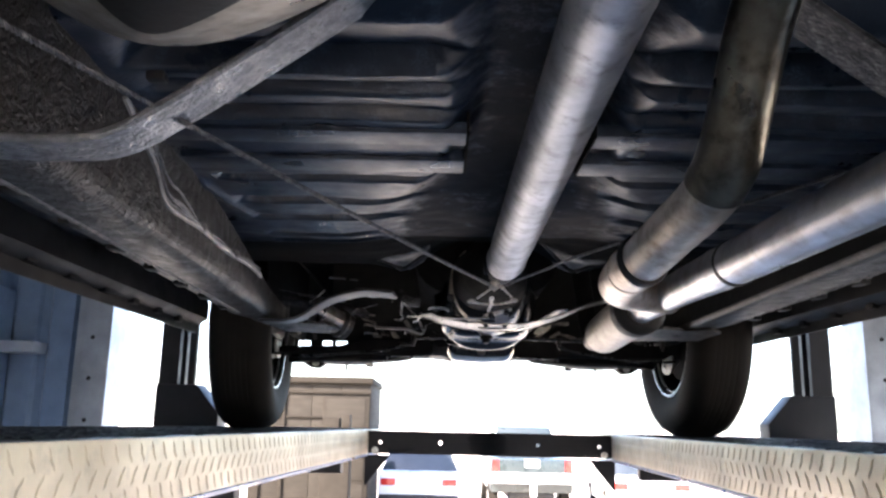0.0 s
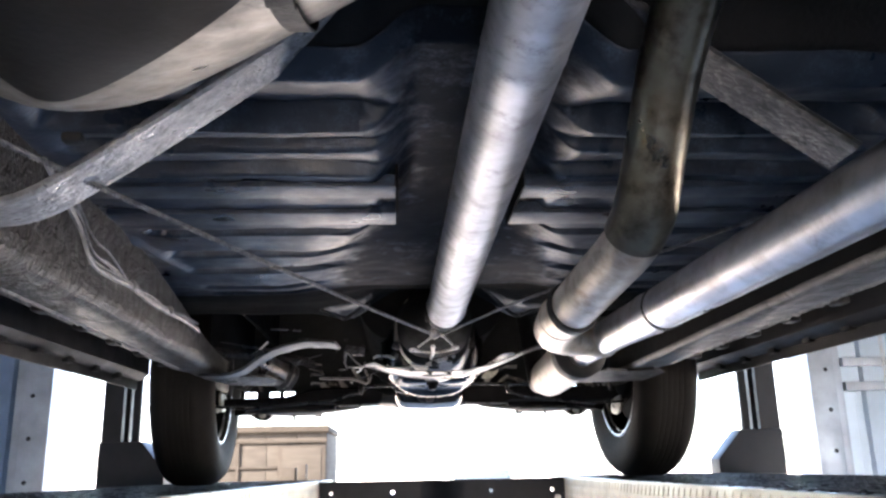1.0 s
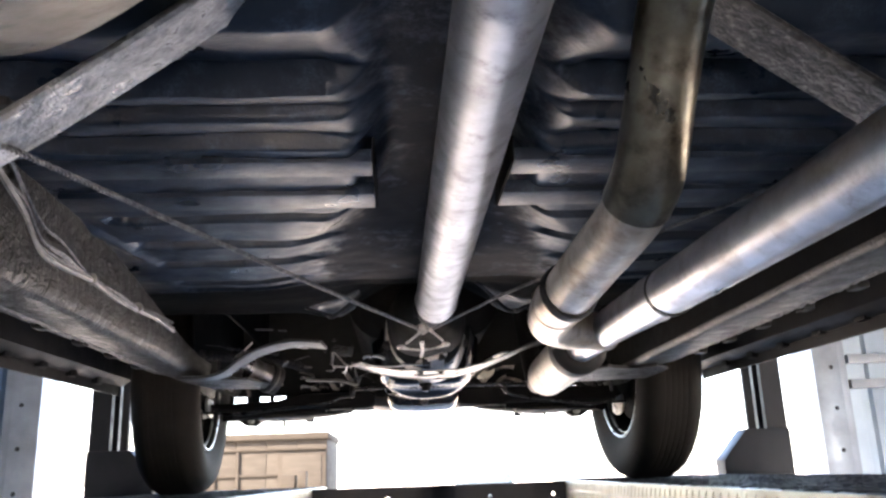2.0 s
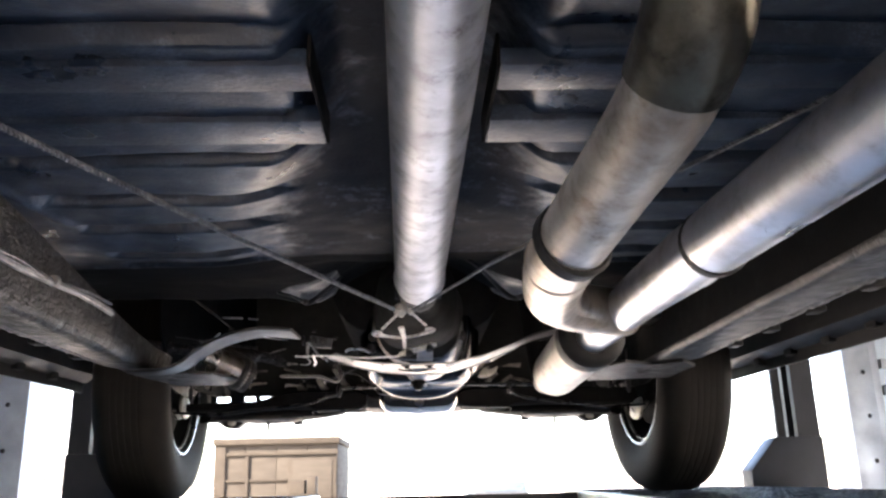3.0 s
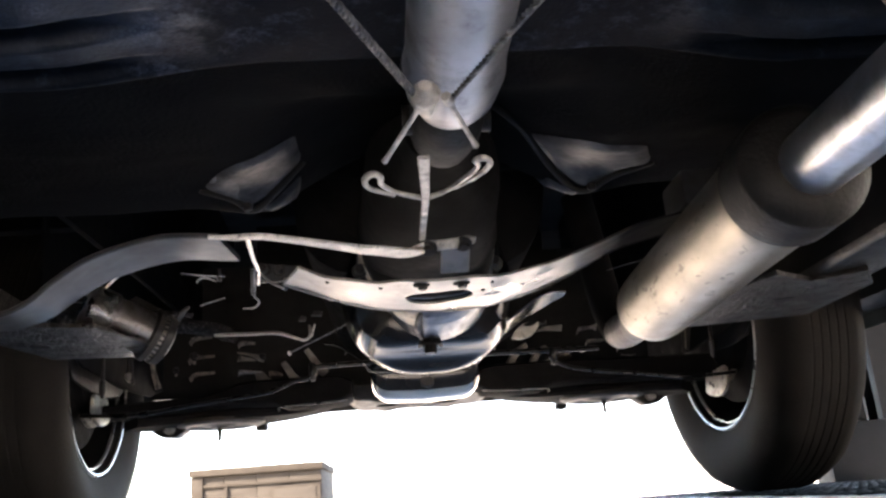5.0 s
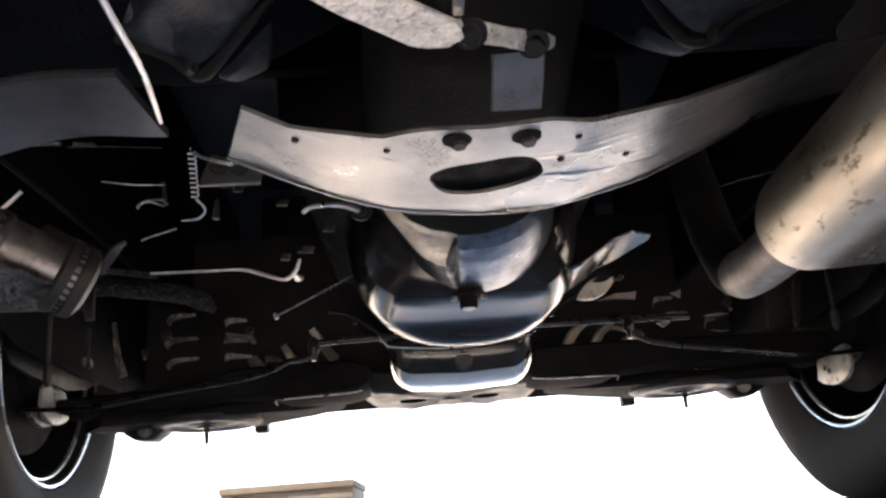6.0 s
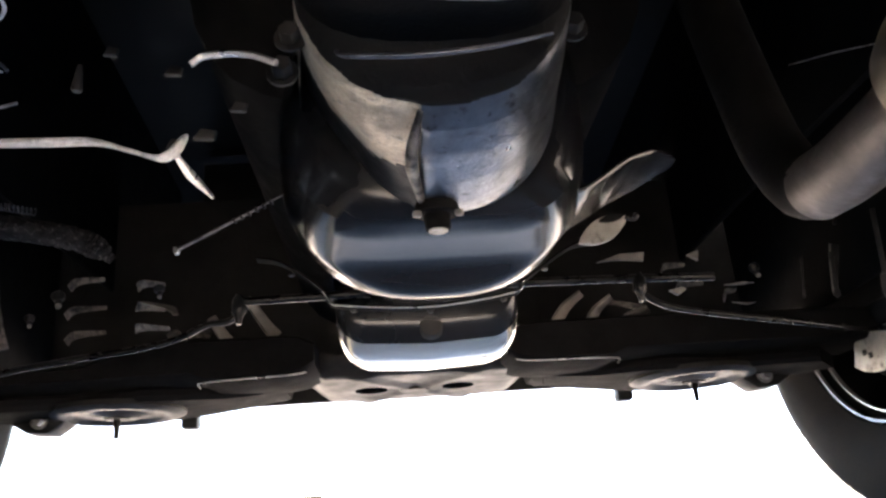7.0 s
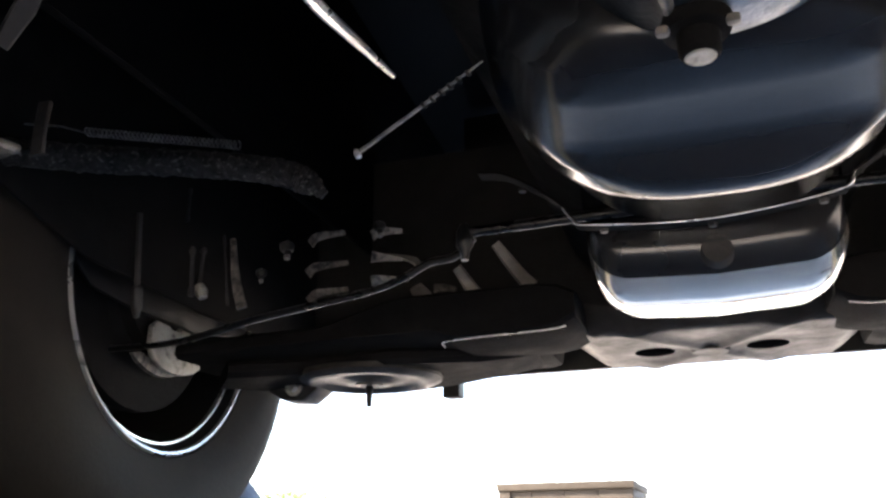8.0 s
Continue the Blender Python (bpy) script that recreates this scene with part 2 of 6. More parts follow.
SILENCER = mat("brown_tinged_steel", (0.235, 0.206, 0.163), (0.175, 0.151, 0.118), 0.4, 0.85, 30, 170, 0.06, spots=(0.05, 0.033, 0.022), spot_amount=0.62, vary=0.04, soft_spots=0.06, stretch=(1.6, 0.6, 1.6), speckle=0.3)
RUBBER = mat("tyre_rubber", (0.0115, 0.01, 0.0086), (0.0195, 0.017, 0.0146), 0.8, 0.0, 9, 200, 0.25, vary=0.1, spec=0.08)
RIMMAT = mat("wheel_rim_steel", (0.5, 0.485, 0.46), (0.4, 0.385, 0.36), 0.32, 0.7, 12, 200, 0.06)
RIMBLACK = mat("wheel_barrel_black", (0.006, 0.006, 0.0062), (0.0105, 0.0101, 0.0098), 0.5, 0.0, 20, 200, 0.1, spec=0.1)
ZINC = mat("zinc_plated_bolt", (0.58, 0.57, 0.54), (0.38, 0.36, 0.33), 0.34, 0.8, 40, 260, 0.15)
CABLE = mat("steel_cable", (0.2, 0.2, 0.207), (0.07, 0.07, 0.074), 0.42, 0.5, 120, 500, 0.3)
STRIP = mat("dull_aluminium_strip", (0.8, 0.78, 0.75), (0.58, 0.55, 0.52), 0.34, 0.75, 40, 260, 0.3)
WIRE = mat("wire_insulation", (0.34, 0.325, 0.31), (0.16, 0.155, 0.15), 0.45, 0.0, 30, 300, 0.2)
BODY = mat("car_body_paint", (0.014, 0.0141, 0.0148), (0.019, 0.0191, 0.0198), 0.5, 0.0, 8, 90, 0.1, spec=0.16)
GLASS = mat("dark_window_glass", (0.02, 0.025, 0.03), (0.03, 0.035, 0.04), 0.08, 0.0, 2, 30, 0.0, spec=0.6, vary=0.03)
TREAD = mat("diamond_plate_deck", (0.15, 0.155, 0.175), (0.09, 0.094, 0.108), 0.3, 0.5, 16, 180, 0.15, spots=(0.05, 0.05, 0.055), spot_amount=0.67)
# beige puts the warm bounced light into the runway sides' colour
TREADSIDE = mat("warm_lit_tread", (0.72, 0.60, 0.42), (0.58, 0.475, 0.33), 0.45, 0.1, 9, 180, 0.15, spots=(0.3, 0.25, 0.18), spot_amount=0.7, soft_spots=0.3)
BLUEPAINT = mat("blue_lift_paint", (0.02, 0.075, 0.34), (0.015, 0.055, 0.24), 0.35, 0.0, 10, 120, 0.08)
LIFTDARK = mat("dark_lift_paint", (0.014, 0.0146, 0.0168), (0.021, 0.0213, 0.0235), 0.5, 0.0, 14, 160, 0.12, spec=0.16)
CONCRETE = mat("concrete_floor", (0.175, 0.182, 0.192), (0.125, 0.13, 0.138), 0.6, 0.0, 1.2, 40, 0.3, spots=(0.07, 0.073, 0.077), spot_amount=0.66)
YARD = mat("pale_gravel_yard", (0.56, 0.5, 0.42), (0.47, 0.42, 0.355), 0.9, 0.0, 0.5, 30, 0.5)
# wall metal tinted blue for the sky light on it
WALLMAT = mat("pale_blue_metal_wall", (0.4, 0.475, 0.55), (0.34, 0.41, 0.475), 0.4, 0.1, 4, 80, 0.06)
FRAMEMAT = mat("grey_door_frame", (0.3, 0.325, 0.36), (0.22, 0.24, 0.265), 0.42, 0.3, 6, 120, 0.08)
# the blue here also carries sky light on the panel
DARKWALL = mat("dark_wall_panel", (0.13, 0.2, 0.31), (0.1, 0.155, 0.24), 0.55, 0.0, 5, 80, 0.1)
CEILMAT = mat("roof_liner", (0.45, 0.46, 0.47), (0.36, 0.37, 0.38), 0.7, 0.0, 2, 60, 0.1)
# boards and trim far darker than tan: the shed's shade is in the colour
SHEDMAT = mat("shaded_tan_boards", (0.0228, 0.0196, 0.0156), (0.0185, 0.016, 0.013), 0.8, 0.0, 3, 60, 0.2, stretch=(1, 1, 4), spec=0.1)
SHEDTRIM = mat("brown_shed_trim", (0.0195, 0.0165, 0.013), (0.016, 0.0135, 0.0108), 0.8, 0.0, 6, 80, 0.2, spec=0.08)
LEAF = mat("leaf_green", (0.09, 0.13, 0.03), (0.06, 0.09, 0.02), 0.5, 0.0, 2, 20, 0.1)
BARK = mat("bark", (0.16, 0.12, 0.09), (0.10, 0.075, 0.055), 0.85, 0.0, 12, 60, 0.6)
REDLAMP = mat("red_lamp_lens", (0.5, 0.02, 0.015), (0.4, 0.015, 0.01), 0.15, 0.0, 8, 60, 0.02, coat=0.4)
PLATEWHITE = mat("pale_plate", (0.7, 0.7, 0.68), (0.6, 0.6, 0.58), 0.4, 0.0, 20, 100, 0.02)


# ---- shaping helpers ----
def empty(name, x, y, z, label, category, group="", kind=""):
    ob = new(name)
    ob.empty_display_size = 0.05
    ob.matrix_basis = Matrix.Translation((x, y, z))
    return tagged(ob, label, category, group, kind)


def finish(bm, material, name, smooth=38):
    bmesh.ops.recalc_face_normals(bm, faces=bm.faces)
    lim = radians(smooth)
    for f in bm.faces:
        f.smooth = True
    for e in bm.edges:
        if len(e.link_faces) == 2 and e.calc_face_angle(0) > lim:
            e.smooth = False
    me = bpy.data.meshes.new(name)
    bm.to_mesh(me)
    bm.free()
    me.materials.append(material)
    return me


def chain(ob):
    """The pose of an object in the world, through its parents."""
    return chain(ob.parent) @ ob.matrix_parent_inverse @ ob.matrix_basis if ob.parent else ob.matrix_basis.copy()


def part(name, bm, material, parent, label="", smooth=38, kind=""):
    """Links a bmesh, modelled in world places, as one mesh under a thing or a part."""
    ob = new(name, finish(bm, material, name, smooth))
    if parent is not None:
        ob.parent = parent
        ob.matrix_parent_inverse = chain(parent).inverted()
    return tagged(ob, label, kind=kind)


def thing(name, bm, material, label, category, group="", kind="", smooth=38):
    return tagged(new(name, finish(bm, material, name, smooth)), label, category, group, kind)


def curve_pts(pts, steps=6):
    """Catmull-Rom through the points."""
    p = [Vector(q) for q in pts]
    p = [2 * p[0] - p[1]] + p + [2 * p[-1] - p[-2]]
    out = []
    for i in range(1, len(p) - 2):
        a, b, c, d = p[i - 1:i + 3]
        for k in range(steps):
            t = k / steps
            out.append(0.5 * ((2 * b) + (c - a) * t + (2 * a - 5 * b + 4 * c - d) * t * t + (3 * b - a - 3 * c + d) * t ** 3))
    out.append(p[-2])
    return out


def rings(bm, loops, cap=True, closed=True):
    """Joins loops of equal count with quads."""
    vs = [[bm.verts.new(c) for c in loop] for loop in loops]
    n = len(vs[0])
    for a, b in zip(vs, vs[1:]):
        for i in range(n if closed else n - 1):
            j = (i + 1) % n
            bm.faces.new((a[i], a[j], b[j], b[i]))
    if cap and closed:
        bm.faces.new(vs[0][::-1])
        bm.faces.new(vs[-1])
    return vs


def tube(bm, pts, r, segs=14, steps=6, cap=True):
    """A round tube along a smooth line. r: one radius, or one for each point."""
    line = curve_pts(pts, steps) if steps > 1 else [Vector(q) for q in pts]
    rs = [r] * len(line) if not isinstance(r, (list, tuple)) else [float(np.interp(i / (len(line) - 1) * (len(r) - 1), range(len(r)), r)) for i in range(len(line))]
    up = Vector((0, 0, 1))
    loops = []
    side = None
    for i, c in enumerate(line):
        d = (line[min(i + 1, len(line) - 1)] - line[max(i - 1, 0)]).normalized()
        if side is None:
            side = d.cross(up)
            if side.length < 1e-3:
                side = Vector((1, 0, 0))
        side = (side - d * side.dot(d)).normalized()
        top = d.cross(side)
        loops.append([c + rs[i] * (math.cos(a) * side + math.sin(a) * top) for a in [2 * math.pi * k / segs for k in range(segs)]])
    rings(bm, loops, cap)
    return bm


def straight(bm, a, b, profile, segs=24):
    """A turned body from a to b: profile rows of (share of the length, radius)."""
    a, b = Vector(a), Vector(b)
    d = (b - a).normalized()
    side = d.cross(Vector((0, 0, 1)))
    side = side.normalized() if side.length > 1e-3 else Vector((1, 0, 0))
    top = d.cross(side)
    rings(bm, [[a + (b - a) * s + r * (math.cos(2 * math.pi * k / segs) * side + math.sin(2 * math.pi * k / segs) * top) for k in range(segs)] for s, r in profile])
    return bm


def ribbon(bm, pts, across, width, thick, steps=6):
    """A flat bar along a smooth line, its width along the direction across."""
    line = curve_pts(pts, steps) if steps > 1 else [Vector(q) for q in pts]
    w = Vector(across).normalized()
    ws = width if isinstance(width, (list, tuple)) else [width, width]
    loops = []
    for i, c in enumerate(line):
        d = (line[min(i + 1, len(line) - 1)] - line[max(i - 1, 0)]).normalized()
        wd = (w - d * w.dot(d)).normalized()
        n = d.cross(wd)
        hw = 0.5 * float(np.interp(i / (len(line) - 1) * (len(ws) - 1), range(len(ws)), ws))
        ht, b = thick / 2, min(thick * 0.3, hw * 0.3)
        loops.append([c + wd * x + n * z for x, z in ((-hw + b, -ht), (hw - b, -ht), (hw, -ht + b), (hw, ht - b), (hw - b, ht), (-hw + b, ht), (-hw, ht - b), (-hw, -ht + b))])
    rings(bm, loops)
    return bm


def box(bm, x0, y0, z0, x1, y1, z1, bevel=0.003, m=None):
    r = bmesh.ops.create_cube(bm, size=1.0)
    vs = r["verts"]
    for v in vs:
        v.co = Vector(((x0 + x1) / 2 + v.co.x * (x1 - x0), (y0 + y1) / 2 + v.co.y * (y1 - y0), (z0 + z1) / 2 + v.co.z * (z1 - z0)))
    if m is not None:
        bmesh.ops.transform(bm, matrix=m, verts=vs)
    if bevel:
        es = list({e for v in vs for e in v.link_edges})
        bmesh.ops.bevel(bm, geom=es, offset=bevel, segments=2, profile=0.6, affect="EDGES")
    return bm


def prism(bm, outline, thick, m, bevel=0.0):
    """A flat plate: outline in the plane x, y, thick along z, placed by m."""
    lo = [bm.verts.new(m @ Vector((x, y, -thick / 2))) for x, y in outline]
    hi = [bm.verts.new(m @ Vector((x, y, thick / 2))) for x, y in outline]
    n = len(lo)
    fs = [bm.faces.new(lo[::-1]), bm.faces.new(hi)]
    for i in range(n):
        fs.append(bm.faces.new((lo[i], lo[(i + 1) % n], hi[(i + 1) % n], hi[i])))
    if bevel:
        bmesh.ops.bevel(bm, geom=list({e for f in fs[:2] for e in f.edges}), offset=bevel, segments=2, profile=0.6, affect="EDGES")
    return bm


def holed(bm, outline, hole, height, thick, rows=5):
    """A plate with one hole: outline and hole are loops of equal count in plan; height gives z from x, y."""
    def layer(dz):
        out = []
        for k in range(rows + 1):
            s = k / rows
            out.append([bm.verts.new((a[0] * (1 - s) + b[0] * s, a[1] * (1 - s) + b[1] * s, height(a[0] * (1 - s) + b[0] * s, a[1] * (1 - s) + b[1] * s) + dz)) for a, b in zip(hole, outline)])
        return out
    lo, hi = layer(0.0), layer(thick)
    n = len(outline)
    for i in range(n):
        j = (i + 1) % n
        for k in range(rows):
            bm.faces.new((lo[k][i], lo[k][j], lo[k + 1][j], lo[k + 1][i]))
            bm.faces.new((hi[k][j], hi[k][i], hi[k + 1][i], hi[k + 1][j]))
        bm.faces.new((lo[0][j], lo[0][i], hi[0][i], hi[0][j]))
        bm.faces.new((lo[-1][i], lo[-1][j], hi[-1][j], hi[-1][i]))
    return bm


def sections(bm, rows, segs=28, a0=0.0, a1=math.pi * 2, power=2.0):
    """A body lofted along y: rows of (y, centre x, centre z, half width, half height)."""
    loops = []
    for y, cx, cz, rx, rz in rows:
        loop = []
        for k in range(segs):
            a = a0 + (a1 - a0) * k / segs
            c, s = math.cos(a), math.sin(a)
            loop.append((cx + rx * math.copysign(abs(c) ** (2 / power), c), y, cz + rz * math.copysign(abs(s) ** (2 / power), s)))
        loops.append(loop)
    rings(bm, loops)
    return bm


def bolt(bm, p, d, r=0.009, h=0.008, washer=True):
    """A hexagon head that points along d."""
    p, d = Vector(p), Vector(d).normalized()
    side = d.orthogonal().normalized()
    top = d.cross(side)
    if washer:
        rings(bm, [[p + d * z + r * 1.5 * (math.cos(k * math.pi / 8) * side + math.sin(k * math.pi / 8) * top) for k in range(16)] for z in (0, 0.002)])
    rings(bm, [[p + d * z + q * (math.cos(k * math.pi / 3) * side + math.sin(k * math.pi / 3) * top) for k in range(6)] for z, q in ((0.002, r), (h, r), (h + 0.0015, r * 0.85))])
    return bm


B = bmesh.new


# ---- the place: workshop and yard ----
GROUND = -1.9
ROOM_X0, ROOM_X1, ROOM_Y0, WALL_Y, ROOF = -3.4, 3.6, -4.6, 4.72, 3.0
DOOR_X0, DOOR_X1, DOOR_TOP = -1.945, 2.275, 1.35

bm = B()
ring = [0.0, 20, 80, 400, 2500]
for k, (a, b) in enumerate(zip(ring, ring[1:])):
    segs = 48
    if a == 0:
        c = bm.verts.new((0, 3, GROUND - 0.03))
        last = [bm.verts.new((b * math.cos(2 * math.pi * i / segs), 3 + b * math.sin(2 * math.pi * i / segs), GROUND - 0.03)) for i in range(segs)]
        for i in range(segs):
            bm.faces.new((c, last[i], last[(i + 1) % segs]))
    else:
        nxt = [bm.verts.new((b * math.cos(2 * math.pi * i / segs), 3 + b * math.sin(2 * math.pi * i / segs), GROUND - 0.03)) for i in range(segs)]
        for i in range(segs):
            bm.faces.new((last[i], last[(i + 1) % segs], nxt[(i + 1) % segs], nxt[i]))
        last = nxt
thing("ground", bm, YARD, "pale sunlit gravel yard outside the workshop", "ground", kind="structure")
thing("floor", box(B(), ROOM_X0 - 0.2, ROOM_Y0, GROUND - 0.2, ROOM_X1 + 0.2, WALL_Y + 0.25, GROUND, 0.01), CONCRETE, "stained concrete workshop floor under the lift", "floor", kind="structure")


def ribbed(bm, along, a0, a1, z0, z1, at, thick, pitch=0.2, depth=0.025):
    """A wall of ribbed sheet metal. along: 'x' or 'y'; at: its inner plane; thick: its signed thickness outwards."""
    n = max(1, round((a1 - a0) / pitch))
    prof = []
    for i in range(n):
        s = a0 + (a1 - a0) * i / n
        w = (a1 - a0) / n
        prof += [(s, 0), (s + w * 0.62, 0), (s + w * 0.7, 1), (s + w * 0.92, 1)]
    prof.append((a1, 0))
    sgn = math.copysign(1, thick)
    def pt(s, o, z):
        q = at + o
        return (s, q, z) if along == "x" else (q, s, z)
    loops = [[pt(s, depth * k * sgn, z) for s, k in prof] + [pt(a1, thick, z), pt(a0, thick, z)] for z in (z0, z1)]
    rings(bm, loops)
    return bm


thing("wall_west", ribbed(B(), "y", ROOM_Y0, WALL_Y, GROUND, ROOF, ROOM_X0, -0.15), WALLMAT, "pale blue ribbed sheet metal side wall", "wall", kind="structure", smooth=10)
# unseen side opening, added to let light in from the right
EAST_Y0, EAST_Y1, EAST_TOP = -2.2, 3.1, 0.9
for nm, ya, yb in (("wall_east_rear", ROOM_Y0, EAST_Y0), ("wall_east_front", EAST_Y1, WALL_Y)):
    thing(nm, ribbed(B(), "y", ya, yb, GROUND, ROOF, ROOM_X1, 0.15), WALLMAT, "pale blue ribbed sheet metal side wall", "wall", kind="structure", smooth=10)
thing("wall_east_lintel", box(B(), ROOM_X1, EAST_Y0, EAST_TOP, ROOM_X1 + 0.15, EAST_Y1, ROOF, 0.004), WALLMAT, "pale blue metal wall above the unseen side opening", "wall", kind="structure")
thing("wall_north_west", ribbed(B(), "x", ROOM_X0 - 0.15, DOOR_X0 - 0.16, GROUND, ROOF, WALL_Y, 0.15), DARKWALL, "dull blue ribbed sheet metal wall beside the open door", "wall", kind="structure", smooth=10)
thing("wall_north_east", ribbed(B(), "x", DOOR_X1 + 0.16, ROOM_X1 + 0.15, GROUND, ROOF, WALL_Y, 0.15), WALLMAT, "pale blue ribbed sheet metal wall beside the open door", "wall", kind="structure", smooth=10)
thing("wall_north_lintel", box(B(), DOOR_X0 - 0.16, WALL_Y, DOOR_TOP + 0.14, DOOR_X1 + 0.16, WALL_Y + 0.15, ROOF, 0.004), WALLMAT, "pale blue metal wall above the open door", "wall", kind="structure")
thing("ceiling", box(B(), ROOM_X0 - 0.2, ROOM_Y0, ROOF, ROOM_X1 + 0.2, WALL_Y + 0.2, ROOF + 0.12, 0.01), CEILMAT, "pale workshop roof lining", "ceiling", kind="structure")

# unseen rear walls; the low lintel limits the light from behind
for nm, x0, x1, z0 in (("wall_south_west", ROOM_X0 - 0.15, -3.0, GROUND), ("wall_south_east", 3.2, ROOM_X1 + 0.15, GROUND)):
    thing(nm, ribbed(B(), "x", x0, x1, z0, ROOF, ROOM_Y0, -0.15), WALLMAT, "unseen pale blue ribbed metal wall beside the rear opening", "wall", kind="structure", smooth=10)
thing("wall_south_lintel", box(B(), -3.0, ROOM_Y0 - 0.15, -0.7, 3.2, ROOM_Y0, ROOF, 0.004), WALLMAT, "unseen pale blue metal wall, set low to limit rear light", "wall", kind="structure")

door = empty("door_1", DOOR_X0, WALL_Y, GROUND, "steel frame of the wide open workshop door", "door frame", kind="structure")
for x, s in ((DOOR_X0, -1), (DOOR_X1, 1)):
    bm = B()
    xa, xb = sorted((x, x + s * 0.15))
    box(bm, xa, WALL_Y - 0.05, GROUND, xb, WALL_Y + 0.2, DOOR_TOP + 0.13, 0.006)
    xa, xb = sorted((x + s * 0.15, x + s * 0.2))
    box(bm, xa, WALL_Y - 0.03, GROUND, xb, WALL_Y - 0.002, DOOR_TOP, 0.003)
    jamb = part("jamb", bm, FRAMEMAT, door)
    for k in range(12):
        part("bolt", bolt(B(), (x + s * 0.1, WALL_Y - 0.05, GROUND + 0.32 + (0.08 if s > 0 else 0.0) + k * 0.2267), (0, -1, 0), 0.008, 0.008), LIFTDARK, jamb)
part("head", box(B(), DOOR_X0 + 0.002, WALL_Y - 0.05, DOOR_TOP, DOOR_X1 - 0.002, WALL_Y + 0.2, DOOR_TOP + 0.128, 0.006), FRAMEMAT, door)

# girts, conduit and hanging chain on the wall beside the door
girt = empty("wall_girt", DOOR_X1 + 0.8, WALL_Y - 0.03, 0.5, "white steel girts across the ribbed wall", "wall girt", kind="structure")
for z in (0.42, 0.56, -0.75):
    part("rail", box(B(), DOOR_X1 + 0.21, WALL_Y - 0.045, z, ROOM_X1, WALL_Y - 0.002, z + 0.05, 0.004), FRAMEMAT, girt)
bm = B()
for k in range(70):
    z = 1.6 - k * 0.034
    a = 0 if k % 2 else 90
    m = pose(DOOR_X1 + 0.42, WALL_Y - 0.1, z, 90, 0, a)
    loop = [m @ Vector((0.009 * math.cos(t), 0.02 * math.sin(t), 0)) for t in [2 * math.pi * i / 10 for i in range(10)]]
    tube(bm, loop + loop[:1], 0.003, 5, 1, cap=False)
thing("hanging_chain", bm, ZINC, "thin steel hoist chain hanging beside the door", "chain")
shelf = empty("wall_locker", -2.78, WALL_Y - 0.2, GROUND, "dull blue steel locker beside the open door", "locker")
part("body", box(B(), -3.0, WALL_Y - 0.42, GROUND, -2.52, WALL_Y - 0.01, 0.72, 0.008), DARKWALL, shelf)
part("door", box(B(), -2.985, WALL_Y - 0.44, GROUND + 0.06, -2.535, WALL_Y - 0.421, 0.69, 0.005), DARKWALL, shelf)
part("shelf_bracket", box(B(), -2.5, WALL_Y - 0.2, 0.36, -2.3, WALL_Y - 0.03, 0.42, 0.004), FRAMEMAT, shelf)

# ---- shed, tree, cable and parked cars in the yard ----
SX0, SX1, SY, SZ = -3.62, -1.39, 16.0, 0.87
shed = empty("shed", (SX0 + SX1) / 2, SY, GROUND, "low tan boarded shed with brown trim across the yard", "shed")
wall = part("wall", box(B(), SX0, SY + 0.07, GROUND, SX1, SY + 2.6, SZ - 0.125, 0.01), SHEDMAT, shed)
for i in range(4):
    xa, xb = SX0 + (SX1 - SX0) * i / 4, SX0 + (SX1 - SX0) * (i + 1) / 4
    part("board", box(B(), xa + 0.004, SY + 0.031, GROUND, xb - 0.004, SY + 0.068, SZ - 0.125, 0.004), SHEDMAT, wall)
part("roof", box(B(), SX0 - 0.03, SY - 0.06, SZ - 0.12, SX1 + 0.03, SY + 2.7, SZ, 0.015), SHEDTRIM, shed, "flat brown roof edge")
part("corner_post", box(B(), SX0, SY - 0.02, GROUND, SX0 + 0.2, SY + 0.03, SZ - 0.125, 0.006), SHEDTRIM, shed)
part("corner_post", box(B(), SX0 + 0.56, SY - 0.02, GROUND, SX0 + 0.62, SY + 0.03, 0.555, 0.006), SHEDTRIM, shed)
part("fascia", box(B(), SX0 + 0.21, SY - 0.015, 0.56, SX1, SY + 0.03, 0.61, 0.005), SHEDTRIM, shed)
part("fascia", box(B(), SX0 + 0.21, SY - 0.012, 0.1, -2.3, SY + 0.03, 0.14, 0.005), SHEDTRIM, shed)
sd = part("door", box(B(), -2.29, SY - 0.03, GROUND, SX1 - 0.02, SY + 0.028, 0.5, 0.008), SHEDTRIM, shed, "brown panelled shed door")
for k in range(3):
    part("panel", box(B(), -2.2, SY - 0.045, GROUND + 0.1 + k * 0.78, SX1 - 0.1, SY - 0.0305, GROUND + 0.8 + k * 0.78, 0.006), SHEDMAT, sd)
trolley = empty("tool_trolley", -1.85, 14.6, GROUND, "brown steel tool trolley with boxes on top", "tool trolley")
part("cabinet", box(B(), -2.1, 14.5, GROUND, -1.6, 14.9, -0.12, 0.02), SHEDTRIM, trolley)
part("top_box", box(B(), -2.05, 14.52, -0.119, -1.8, 14.85, 0.1, 0.015), SHEDTRIM, trolley)
part("top_box", box(B(), -1.76, 14.55, -0.119, -1.62, 14.82, 0.16, 0.015), SHEDTRIM, trolley)


